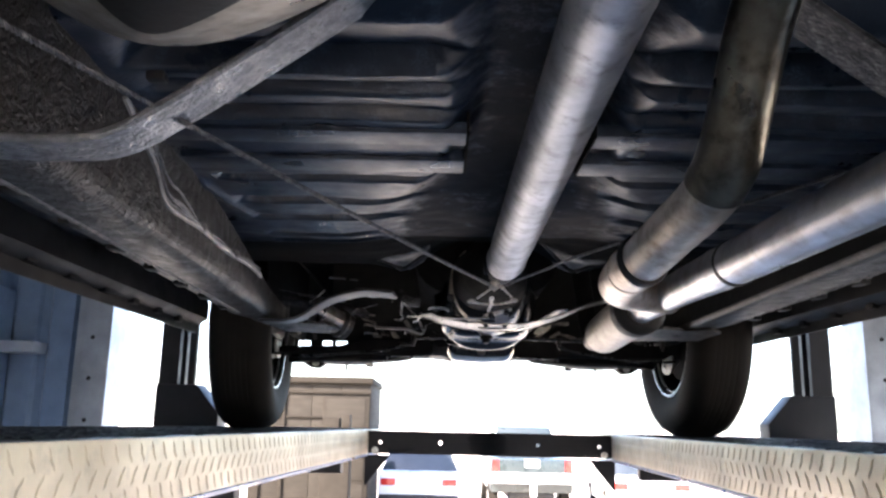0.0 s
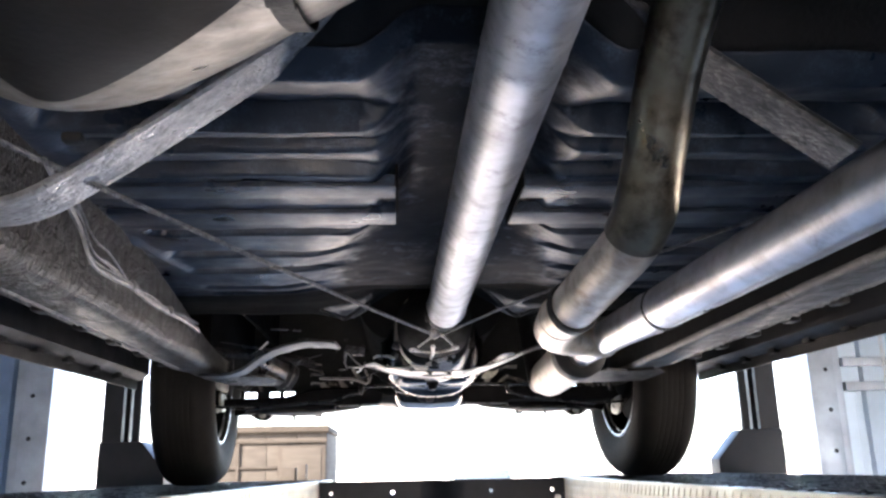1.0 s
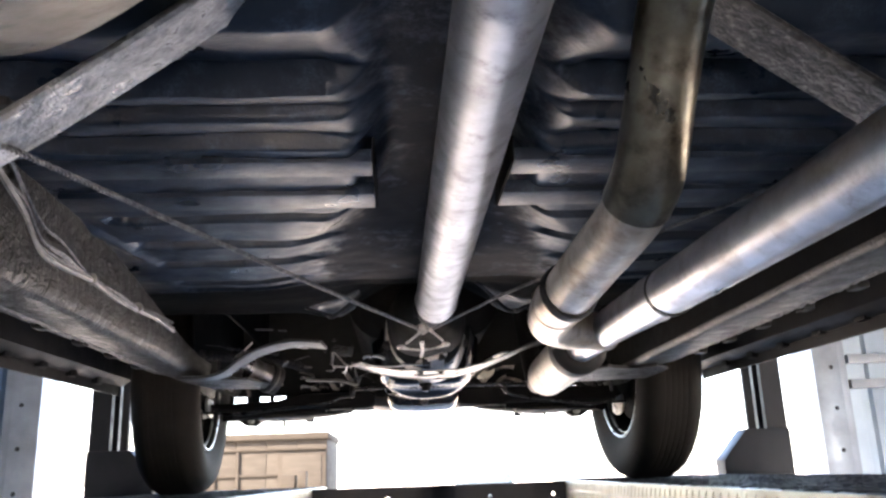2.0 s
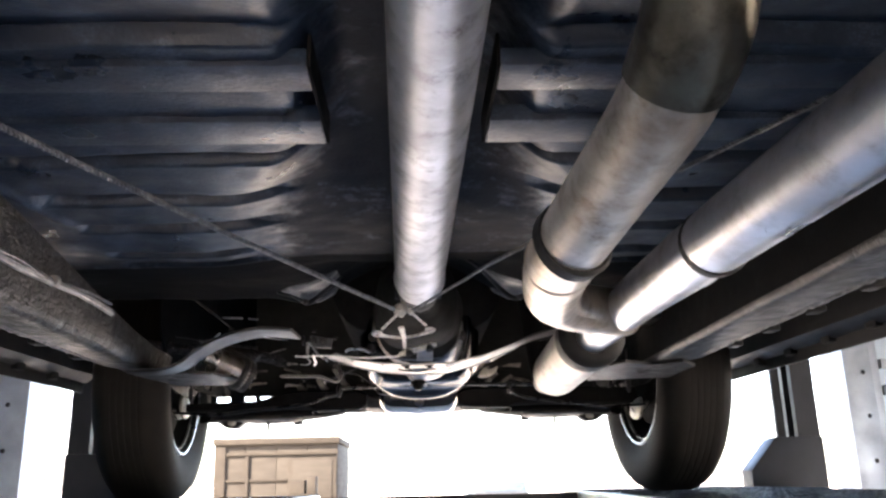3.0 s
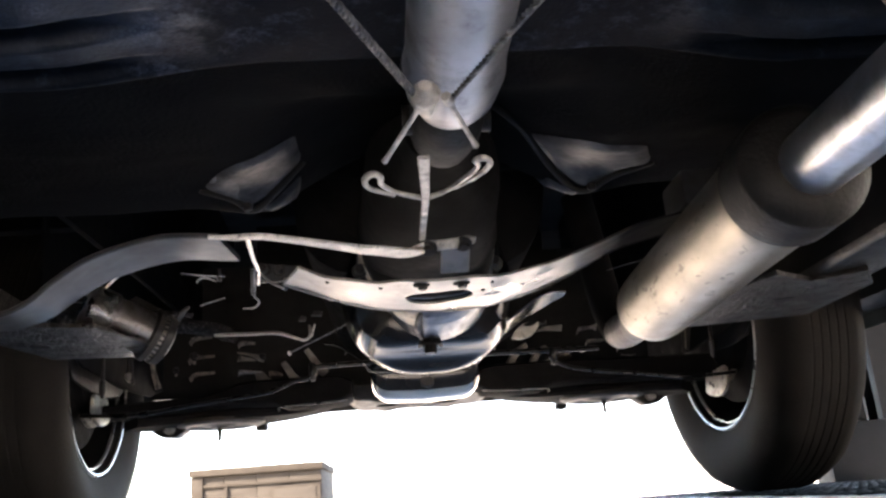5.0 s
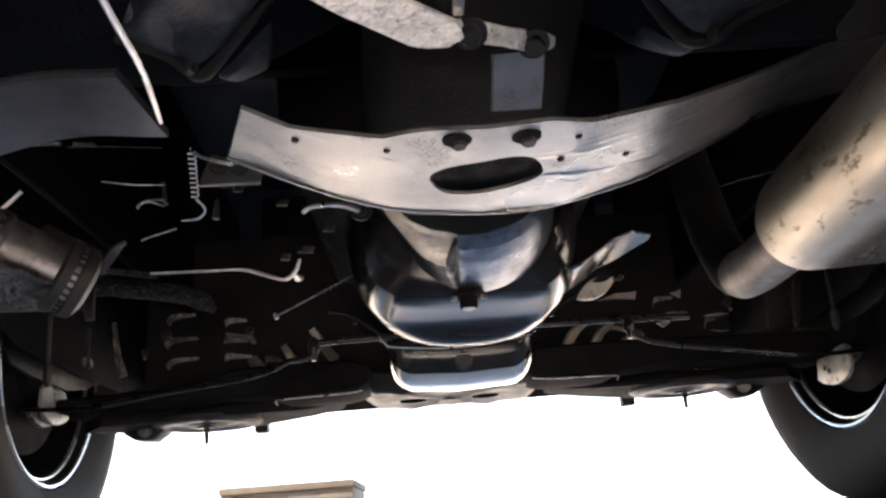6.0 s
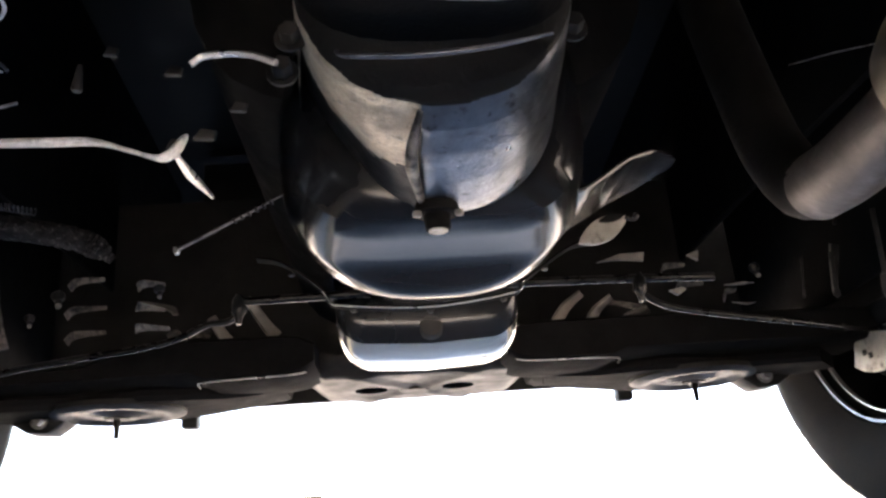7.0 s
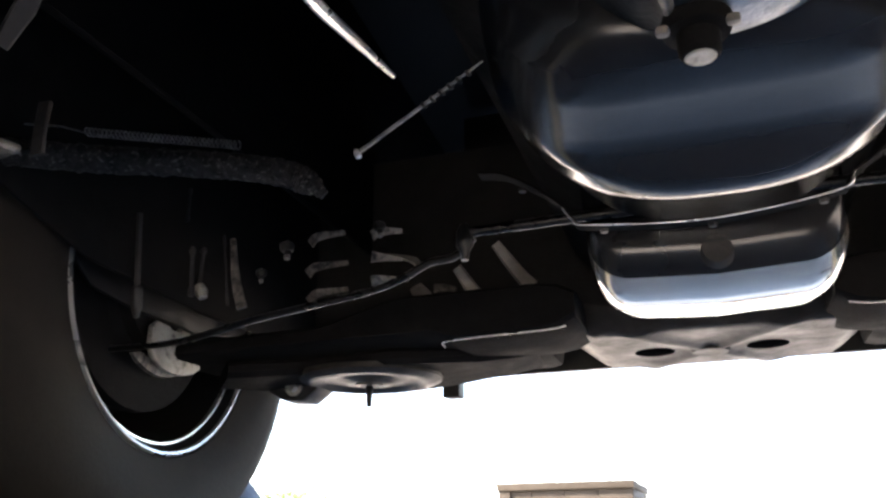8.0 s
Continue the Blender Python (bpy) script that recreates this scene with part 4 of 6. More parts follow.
# frame rails with welded seams, sills
for s, xa, xb, za, zb in ((-1, 0.452, 0.472, 0.238, 0.25), (1, 0.445, 0.456, 0.243, 0.246)):
    bm = B()
    loops = []
    for k in range(25):
        y = -0.9 + (2.0 + 0.9) * k / 24
        t = (y - 0.8) / 1.06
        xi, z = xa + (xb - xa) * t, za + (zb - za) * t
        z += 0.1 * ease(0.35, 0.0, y) + 0.002 * noise.noise(Vector((0, y * 6, s)))
        hi = 0.372 + 0.2 * ease(0.7, 0.4, y) - (0.085 * ease(1.05, 1.95, y) if s < 0 else 0.0)
        k5 = 0.75 if s < 0 else 0.4
        loops.append([(s * (xi - 0.004), y, hi), (s * (xi - 0.003 * k5), y, z + 0.03 * k5), (s * (xi - 0.0005 * k5), y, z + 0.017 * k5), (s * (xi + 0.006 * k5), y, z + 0.0065 * k5), (s * (xi + 0.016 * k5), y, z + 0.001), (s * (xi + 0.028 * k5), y, z), (s * (xi + 0.068), y, z + 0.003), (s * (xi + 0.085), y, z + 0.012), (s * (xi + 0.125), y, z + 0.02), (s * (xi + 0.13), y, z + 0.03), (s * (xi + 0.1), y, z + 0.06), (s * (xi + 0.1), y, max(hi, z + 0.065))])
    rings(bm, loops)
    # inner faces of the right rail are blackened for their shade
    for k, f in enumerate(bm.faces):
        f.material_index = 1 if s > 0 and k % 12 in (0, 11) and k < 288 else 0
    rail = part("frame_rail", bm, RAIL if s < 0 else RAILDARK, car, "welded frame rail in worn grey undercoat" if s < 0 else "welded frame rail toned black on its shaded side")
    rail.data.materials.append(DEEPBLACK)
    bm = B()
    rw = random.Random(3 + s)
    pts = []
    for k in range(150):
        y = 0.3 + 1.55 * k / 149
        t = (y - 0.8) / 1.06
        pts.append((s * (xa + (xb - xa) * t + 0.078 + rw.uniform(-0.0015, 0.0015)), y, za + (zb - za) * t + 0.1 * ease(0.35, 0.0, y) + 0.007 + rw.uniform(-0.001, 0.001)))
    tube(bm, pts, [rw.uniform(0.0025, 0.0055) for _ in pts], 7, 1)
    part("weld_bead", bm, WELD, rail)
    # raised dark boxes in place of the slots' shaded openings
    for k in range(9):
        y = 0.55 + k * 0.15
        part("drain_slot", box(B(), *sorted((s * 0.553, s * 0.571))[:1], y, 0.2515, sorted((s * 0.553, s * 0.571))[1], y + 0.03, 0.2605, 0.002), BLACKPART, rail)
    # sill
    bm = B()
    prof = [(0.80, 0.36), (0.80, 0.315), (0.825, 0.297), (0.832, 0.297), (0.833, 0.272), (0.838, 0.272), (0.84, 0.3), (0.875, 0.31), (0.9, 0.36), (0.905, 0.48), (0.86, 0.48)]
    rings(bm, [[(s * x, y, z - 0.01 + 0.012 * (y - 1.5)) for x, z in prof] for y in [-0.6 + 0.31 * k for k in range(11)]])
    sill = part("sill", bm, BODY, car, "dark painted sill with a pinch weld")
    for k in range(10):
        y = 0.75 + k * 0.17
        part("clip", box(B(), *sorted((s * 0.818, s * 0.845))[:1], y, 0.285, sorted((s * 0.818, s * 0.845))[1], y + 0.035, 0.305, 0.002), BLACKPART, sill)

# body shell above, front wings and panels that close the engine bay
bm = B()
for s in (-1, 1):
    vs = [bm.verts.new((s * 0.9, y, z)) for y, z in [(-0.95, 0.46), (0.0, 0.47), (2.2, 0.47), (2.25, 0.6), (2.4, 0.7), (2.65, 0.73), (2.9, 0.7), (3.05, 0.6), (3.1, 0.44), (3.52, 0.42), (3.56, 0.6), (3.45, 0.82), (2.0, 0.95), (0.0, 0.95), (-0.95, 0.9)]]
    bm.faces.new(vs)
top = [[bm.verts.new((s * 0.9, y, z)) for y, z in ((-0.95, 0.46), (-0.95, 0.9), (0.0, 0.95), (2.0, 0.95), (3.45, 0.82), (3.56, 0.6), (3.52, 0.42))] for s in (-1, 1)]
for i in range(6):
    bm.faces.new((top[0][i], top[1][i], top[1][i + 1], top[0][i + 1]))
bmesh.ops.remove_doubles(bm, verts=bm.verts, dist=0.001)
shell = part("body", bm, BODY, car, "dark painted body shell", smooth=30)
sm = shell.modifiers.new("thickness", "SOLIDIFY")
sm.thickness, sm.offset = 0.01, 0.0
bm = B()
cab = [(-0.6, 0.93), (-0.1, 1.36), (0.9, 1.38), (1.75, 0.94)]
m = [[bm.verts.new((s * (0.86 if z < 1 else 0.64), y, z)) for y, z in cab] for s in (-1, 1)]
bm.faces.new(m[0]); bm.faces.new(m[1][::-1])
for i in range(4):
    j = (i + 1) % 4
    bm.faces.new((m[0][i], m[1][i], m[1][j], m[0][j]))
bmesh.ops.bevel(bm, geom=list(bm.edges), offset=0.05, segments=3, profile=0.6, affect="EDGES")
part("cabin", bm, GLASS, car, "dark glazed cabin")
for s in (-1, 1):
    bm = B()
    ribbon(bm, [(s * 0.5, 2.0, 0.68), (s * 0.5, 2.6, 0.69), (s * 0.5, 3.4, 0.69)], (0, 0, 1), 0.46, 0.01, 4)
    part("inner_wing", bm, DEEPBLACK, car)
part("engine_block", sections(B(), [(2.16, 0.015, 0.6, 0.15, 0.2), (2.2, 0.015, 0.6, 0.2, 0.24), (2.95, 0.015, 0.6, 0.2, 0.24), (3.0, 0.015, 0.6, 0.16, 0.2)], 28, power=4), DEEPBLACK, car)
part("firewall", box(B(), -0.88, 2.13, 0.5, 0.88, 2.15, 0.94, 0.004), DEEPBLACK, car)
part("radiator", box(B(), -0.4, 3.2, 0.42, 0.4, 3.26, 0.8, 0.008), BLACKPART, car)

# driveshaft and gearbox tail
ds = part("driveshaft", straight(B(), (0.038, -0.35, 0.392), (0.014, 1.55, 0.318), [(0, 0.035), (0.50, 0.035), (0.502, 0.0356), (0.505, 0.035), (0.965, 0.035), (0.975, 0.037), (0.99, 0.034), (1, 0.027)], 40), SILVER, car, "long silver driveshaft with dirt speckles")
bm = B()
straight(bm, (0.014, 1.55, 0.318), (0.012, 1.63, 0.318), [(0, 0.024), (0.3, 0.03), (0.6, 0.03), (1, 0.024)], 18)
straight(bm, (-0.022, 1.585, 0.318), (0.048, 1.585, 0.318), [(0, 0.012), (1, 0.012)], 12)
part("universal_joint", bm, BLACKPART, ds)
bm = B()
sections(bm, [(1.62, 0.012, 0.33, 0.032, 0.032), (1.7, 0.012, 0.345, 0.04, 0.045), (1.78, 0.012, 0.355, 0.07, 0.065), (1.95, 0.012, 0.36, 0.082, 0.076), (2.0, 0.014, 0.375, 0.085, 0.074), (2.02, 0.015, 0.375, 0.092, 0.072), (2.03, 0.015, 0.375, 0.092, 0.072)], 28, power=2.6)
part("gearbox", bm, DEEPBLACK, car, "black gearbox case")

# bell housing, with rough cast ribs and the hanging plug
BELL = ((2.022, 0.085, 0.312), (2.03, 0.088, 0.298), (2.034, 0.089, 0.288), (2.038, 0.0895, 0.279), (2.044, 0.09, 0.2715), (2.052, 0.0905, 0.266), (2.062, 0.091, 0.2612), (2.085, 0.093, 0.255), (2.12, 0.095, 0.25), (2.15, 0.098, 0.248), (2.165, 0.1, 0.2482), (2.175, 0.1, 0.25))
bm = B()
ys = [2.022 + 0.0009 * k for k in range(46)] + [2.0635 + 0.0041 * k for k in range(28)]
rows = []
for y in ys:
    hw = float(np.interp(y, [r[0] for r in BELL], [r[1] for r in BELL]))
    bot = float(np.interp(y, [r[0] for r in BELL], [r[2] for r in BELL]))
    rows.append((y, 0.015, 0.365, hw, 0.365 - bot))
sections(bm, rows, 120, power=2.3)
for v in bm.verts:
    if v.co.z < 0.34 and v.co.x < 0.012:
        v.co.z += 0.008 * ease(0.004, -0.002, v.co.x) * ease(2.04, 2.06, v.co.y) + 0.04 * ease(0.0, -0.075, v.co.x) * ease(2.06, 2.15, v.co.y) + 0.0012 * noise.noise(v.co * 90)
# black faces put in the dark of the rear wall and lower left
for f in bm.faces:
    c = f.calc_center_median()
    edge = 2.118 + 0.3 * max(0.0, -0.015 - c.x) + 0.012 * noise.noise(c * 40) + 0.004 * noise.noise(c * 160)
    f.material_index = 2 if c.y < 2.046 - 0.25 * abs(c.x - 0.015) ** 1.5 + 0.002 * noise.noise(c * 60) else (2 if c.y > edge else 1) if c.x < 0.0 else 0
bell = part("bell_housing", bm, CASTSMOOTH, car, "bright cast aluminium bell housing, rough at one side", smooth=30)
bell.data.materials.append(CAST)
bell.data.materials.append(BLACKPART)
part("rear_flange", tube(B(), [(-0.046, 2.0, 0.281), (-0.039, 1.998, 0.2765), (0.0, 1.992, 0.2715), (0.04, 1.986, 0.2715), (0.073, 1.98, 0.2745)], [0.0008, 0.0016, 0.0018, 0.0016, 0.0008], 8, 6), CASTSMOOTH, bell)
part("casting_ridge", tube(B(), [(0.002, 2.05, 0.27), (-0.003, 2.075, 0.261), (-0.004, 2.1, 0.2545), (0.001, 2.13, 0.2505), (0.004, 2.155, 0.2485)], [0.002, 0.004, 0.0045, 0.0035, 0.002], 10, 6), GRIMED, bell)
plug = part("drain_plug", straight(B(), (0.014, 2.155, 0.25), (0.014, 2.155, 0.2295), [(0, 0.0155), (0.2, 0.0165), (0.4, 0.015), (0.45, 0.0098), (0.9, 0.0094), (1, 0.008)], 20), DEEPBLACK, bell, "black drain boss")
part("plug_face", straight(B(), (0.014, 2.155, 0.2294), (0.014, 2.155, 0.2286), [(0, 0.0072), (1, 0.0064)], 18), KNUCKLE, plug, "worn bare plug face")
for x in (-0.001, 0.029):
    part("lug", box(B(), x - 0.0032, 2.14, 0.2355, x + 0.0032, 2.145, 0.2405, 0.0022), PALEDUST, plug)
for x, z in ((-0.078, 0.33), (-0.083, 0.305), (0.105, 0.33)):
    part("bolt", bolt(B(), (x, 2.06, z), (0, -1, 0.1), 0.007, 0.01), DUSTY, bell)

# oil pan: shallow rear dish, flange and deep sump
bm = B()
DISH = ((2.176, 0.108, 0.265), (2.183, 0.114, 0.2545), (2.195, 0.12, 0.2502), (2.225, 0.128, 0.2475), (2.258, 0.1335, 0.2452), (2.27, 0.135, 0.2425), (2.278, 0.1365, 0.2385), (2.285, 0.1375, 0.2325), (2.291, 0.1385, 0.2278), (2.298, 0.1395, 0.2248), (2.306, 0.141, 0.2238), (2.314, 0.141, 0.2245), (2.322, 0.1405, 0.2275), (2.335, 0.138, 0.235), (2.36, 0.132, 0.242), (2.42, 0.125, 0.25))
loops = []
for y, hw, z in DISH:
    p = 2.6 + 1.5 * ease(2.18, 2.2, y) * ease(2.3, 2.265, y)
    loops.append([(0.02 + hw * math.copysign(abs(math.cos(a)) ** (2 / p), math.cos(a)), y, 0.4 + (0.4 - z) * math.copysign(abs(math.sin(a)) ** (2 / p), math.sin(a))) for a in [2 * math.pi * k / 96 for k in range(96)]])
rings(bm, loops)
oil = part("oil_pan", bm, BLACKGLOSS, car, "glossy black engine oil pan")
bm = B()
ribbon(bm, [(0.122, 2.25, 0.277), (0.142, 2.262, 0.285), (0.162, 2.272, 0.298), (0.186, 2.28, 0.315), (0.214, 2.286, 0.328), (0.246, 2.292, 0.338)], (0.11, -0.9, 0.2), [0.05, 0.06, 0.066, 0.07, 0.06, 0.015], 0.004, 6)
part("side_ear", bm, BLACKGLOSS, oil)
bm = B()
ribbon(bm, [(-0.155, 2.4, 0.3), (-0.13, 2.4, 0.294), (-0.094, 2.4, 0.268), (-0.083, 2.4, 0.252), (-0.07, 2.4, 0.246), (0.016, 2.4, 0.24), (0.1, 2.4, 0.25), (0.112, 2.4, 0.262), (0.16, 2.4, 0.294), (0.185, 2.4, 0.3)], (0, 1, 0), 0.014, 0.002, 4)
fl = part("flange", bm, DEEPBLACK, oil, "thin black pan flange")
# thin bright tube along the flange edge
part("bright_edge", tube(B(), [(-0.09, 2.3925, 0.261), (-0.083, 2.3925, 0.251), (-0.07, 2.3925, 0.245), (0.016, 2.3925, 0.239), (0.1, 2.3925, 0.249), (0.112, 2.3925, 0.261)], 0.0006, 8, 6), STRIP, fl, "bright line along the flange edge")
for x, z in ((-0.12, 0.284), (-0.06, 0.243), (0.016, 0.238), (0.09, 0.246), (0.135, 0.276)):
    part("bolt", bolt(B(), (x, 2.395, z), (0, 0, -1), 0.0035, 0.003, False), DUSTY, fl)
bm = B()
rows = []
loops = []
for y, hw, bot in ((2.447, 0.0975, 0.243), (2.4495, 0.0985, 0.2355), (2.4535, 0.0995, 0.228), (2.459, 0.1003, 0.2205), (2.467, 0.101, 0.2135), (2.477, 0.101, 0.2085), (2.49, 0.101, 0.206), (2.51, 0.1005, 0.205), (2.56, 0.098, 0.212), (2.72, 0.09, 0.25)):
    r = 0.034
    loop = [(0.016 - hw, y, 0.3)]
    for k in range(9):
        a = math.pi + math.pi / 2 * k / 8
        loop.append((0.016 - hw * 0.97 + r + r * math.cos(a), y, bot + r + r * math.sin(a)))
    loop.append((0.016, y, bot - 0.003))
    for k in range(9):
        a = 1.5 * math.pi + math.pi / 2 * k / 8
        loop.append((0.016 + hw * 0.97 - r + r * math.cos(a), y, bot + r + r * math.sin(a)))
    loop.append((0.016 + hw, y, 0.3))
    loops.append(loop)
rings(bm, loops)
# black on the rear face stands in for its dark reflection
for f in bm.faces:
    f.material_index = 1 if f.calc_center_median().y < 2.4565 else 0
sump = part("sump", bm, SUMPMAT, oil, "bare shiny steel sump", smooth=60)
sump.data.materials.append(BLACKGLOSS)
part("plug", straight(B(), (0.018, 2.462, 0.236), (0.018, 2.4475, 0.235), [(0, 0.0155), (0.6, 0.015), (1, 0.011)], 20), DUSTY, sump)

# gearbox crossmember with its slot
def cm_z(x, y):
    z = float(np.interp(x, [-0.15, -0.124, -0.1, -0.05, 0.01, 0.07, 0.12, 0.17, 0.22, 0.32], [0.253, 0.249, 0.241, 0.233, 0.229, 0.231, 0.243, 0.262, 0.284, 0.31]))
    return z


front = [(-0.125, 1.752), (-0.1, 1.764), (-0.05, 1.767), (-0.03, 1.758), (0.045, 1.752), (0.06, 1.757), (0.12, 1.765), (0.17, 1.775), (0.22, 1.785), (0.3, 1.8)]
back = [(0.3, 1.87), (0.22, 1.865), (0.17, 1.868), (0.12, 1.875), (0.06, 1.883), (0.01, 1.884), (-0.05, 1.875), (-0.1, 1.85), (-0.148, 1.82)]
def resample(poly, n):
    p = [Vector((*q, 0)) for q in poly + poly[:1]]
    d = [0.0]
    for a, b in zip(p, p[1:]):
        d.append(d[-1] + (b - a).length)
    out = []
    for k in range(n):
        s = d[-1] * k / n
        i = max(j for j in range(len(p) - 1) if d[j] <= s)
        f = (s - d[i]) / (d[i + 1] - d[i])
        out.append(tuple(p[i].lerp(p[i + 1], f)[:2]))
    return out


outl = resample(front + back, 120)
hole = []
for x, y in outl:
    a = math.atan2((y - 1.822) * 3.2, x - 0.012)
    c, s = math.cos(a), math.sin(a)
    u, v = math.copysign(abs(c) ** 0.7, c), math.copysign(abs(s) ** 0.7, s)
    hole.append((0.0115 + 0.033 * u + 0.008 * v, 1.822 + 0.0225 * v - 0.012 * u))
bm = B()
holed(bm, outl, hole, cm_z, 0.0028, 7)
cm = part("gearbox_crossmember", bm, GALV, car, "grey steel gearbox crossmember with an oval slot", smooth=50)
bm = B()
ribbon(bm, [(x, y, cm_z(x, y) + 0.0035) for x, y in back], (0, 0, 1), 0.009, 0.0025, 3)
part("edge_flange", bm, GALV, cm)
for x in (-0.008, 0.031):
    # flat black disc for the shade inside the bolt hole
    part("bolt_hole", straight(B(), (x, 1.768, cm_z(x, 1.768) + 0.002), (x, 1.768, cm_z(x, 1.768) - 0.0008), [(0, 0.0085), (1, 0.0085)], 18), DEEPBLACK, cm)
    part("bolt", bolt(B(), (x + 0.001, 1.7685, cm_z(x, 1.768) - 0.0006), (0, -0.1, -1), 0.0048, 0.003, False), DUSTY, cm)
for x, y in ((-0.1, 1.778), (-0.048, 1.782), (0.056, 1.805), (0.062, 1.775), (0.1, 1.82)):
    part("rivet", straight(B(), (x, y, cm_z(x, y) + 0.002), (x, y, cm_z(x, y) - 0.0012), [(0, 0.0022), (0.7, 0.0022), (1, 0.0015)], 10), BLACKPART, cm)
part("crossmember_arch", ribbon(B(), [(-0.5, 1.865, 0.24), (-0.44, 1.855, 0.24), (-0.405, 1.85, 0.25), (-0.375, 1.845, 0.27), (-0.335, 1.84, 0.29), (-0.27, 1.835, 0.304), (-0.205, 1.83, 0.299)], (0, 1, 0), [0.05, 0.07, 0.085], 0.006, 6), GALVDARK, cm)
part("end_bracket", box(B(), 0.28, 1.8, 0.31, 0.45, 1.87, 0.35, 0.006), GALVDARK, cm)

# torque box plates at the ends of the rails
for s in (-1, 1):
    m = pose(0, 0, 0.243)
    bm = B()
    prism(bm, [(0.35, 1.97), (0.392, 1.855), (0.45, 1.9), (0.5, 1.86), (0.545, 1.93), (0.545, 2.1), (0.42, 2.13), (0.378, 2.14)] if s > 0 else [(-0.46, 1.88), (-0.37, 1.91), (-0.33, 2.06), (-0.36, 2.1), (-0.48, 2.08), (-0.51, 1.9)], 0.006, m, 0.002)
    tb = part("torque_box", bm, RAIL, car, "worn grey torque box plate")
    # dark disc drawn where a hole would be in shade
    part("hole", straight(B(), (s * 0.46, 1.99, 0.2405), (s * 0.46, 1.99, 0.2392), [(0, 0.012), (1, 0.012)], 16), BLACKPART, tb)

# brake cable, equaliser and lever strip
V0 = (-0.013, 1.44, 0.258)
def twisted(pts, r, pitch=0.011):
    """Two strands wound round each other along a line."""
    bm = B()
    line = curve_pts(pts, 160)
    run = [0.0]
    for a, b in zip(line, line[1:]):
        run.append(run[-1] + (b - a).length)
    n = int(run[-1] / pitch * 7)
    spots = [Vector([float(np.interp(run[-1] * k / n, run, [q[c] for q in line])) for c in range(3)]) for k in range(n + 1)]
    for half in (0.0, math.pi):
        out = []
        for k, p in enumerate(spots):
            d = (spots[min(k + 1, n)] - spots[max(k - 1, 0)]).normalized()
            u = d.cross(Vector((0, 0, 1))).normalized()
            a = 2 * math.pi * k / 7 + half
            out.append(p + r * 0.55 * (math.cos(a) * u + math.sin(a) * d.cross(u)))
        tube(bm, out, r * 0.62, 5, 1)
    return bm


hb = part("brake_cable", twisted([(-0.52, 0.2, 0.3), (-0.46, 0.32, 0.272), (-0.315, 0.682, 0.262), (-0.146, 1.112, 0.258), V0], 0.0024, 0.008), CABLE, car, "taut twisted steel handbrake cable")
part("second_cable", twisted([(0.5, 0.3, 0.3), (0.4, 0.55, 0.275), (0.124, 1.149, 0.268), (0.059, 1.304, 0.264), (0.002, 1.44, 0.258)], 0.0019, 0.008), CABLE, hb)
for a, b in (((-0.013, 1.432, 0.256), (-0.038, 1.496, 0.2455)), ((0.0, 1.427, 0.256), (0.022, 1.48, 0.2465))):
    part("cable_end", straight(B(), a, b, [(0, 0.0032), (0.12, 0.0034), (0.16, 0.0017), (0.9, 0.0017), (1, 0.0022)], 10), YOKE, hb, "bare cable end")
bm = B()
tube(bm, [(-0.009, 1.566, 0.244), (-0.03, 1.551, 0.244), (-0.041, 1.533, 0.244), (-0.0415, 1.519, 0.244), (-0.047, 1.513, 0.244), (-0.0525, 1.523, 0.244), (-0.0495, 1.54, 0.2442), (-0.032, 1.557, 0.2446)], [0.0021, 0.0017, 0.002, 0.0023, 0.0024, 0.0024, 0.0019, 0.0015], 9, 6)
tube(bm, [(-0.009, 1.566, 0.244), (0.008, 1.549, 0.244), (0.022, 1.52, 0.244), (0.0255, 1.507, 0.244), (0.023, 1.498, 0.244), (0.029, 1.495, 0.244), (0.0335, 1.505, 0.244), (0.0275, 1.525, 0.2442), (0.012, 1.549, 0.2446)], [0.0021, 0.0017, 0.0019, 0.0019, 0.0022, 0.0023, 0.0023, 0.0019, 0.0015], 9, 6)
part("equaliser_yoke", bm, YOKE, hb, "bent bare wire equaliser yoke with two eyes")
part("pull_rod", ribbon(B(), [(-0.012, 1.496, 0.247), (-0.0105, 1.53, 0.2455), (-0.009, 1.566, 0.2435), (-0.009, 1.62, 0.2445), (-0.009, 1.668, 0.245)], (1, 0, 0), [0.0085, 0.007, 0.0058, 0.0055, 0.005], 0.0032, 5), YOKE, hb, "flattened bare pull rod")
part("adjuster", straight(B(), (-0.0125, 1.418, 0.259), (-0.011, 1.446, 0.255), [(0, 0.004), (0.3, 0.0095), (0.6, 0.0065), (1, 0.004)], 12), YOKE, hb)
lever = part("lever_strip", ribbon(B(), [(-0.165, 1.548, 0.217), (-0.15, 1.551, 0.2166), (-0.125, 1.562, 0.2192), (-0.07, 1.604, 0.2212), (-0.045, 1.632, 0.2255), (-0.022, 1.66, 0.2305), (-0.011, 1.673, 0.2338)], (0.05, 0.99, 0.13), [0.004, 0.01, 0.015, 0.022, 0.026, 0.027, 0.01], 0.0025, 6), LEVER, car, "bent pale metal lever strip, dirty at its end")
part("return_wire", tube(B(), [(-0.141, 1.566, 0.221), (-0.146, 1.62, 0.222), (-0.149, 1.665, 0.224), (-0.157, 1.715, 0.2265), (-0.159, 1.722, 0.229)], [0.0018, 0.0016, 0.0015, 0.0013, 0.001], 7, 5), STRIP, lever)
part("hanger_plate", ribbon(B(), [(0.0228, 1.71, 0.2495), (0.0235, 1.727, 0.2425), (0.0235, 1.744, 0.235)], (1, 0, 0), 0.027, 0.003, 3), GALV, lever)
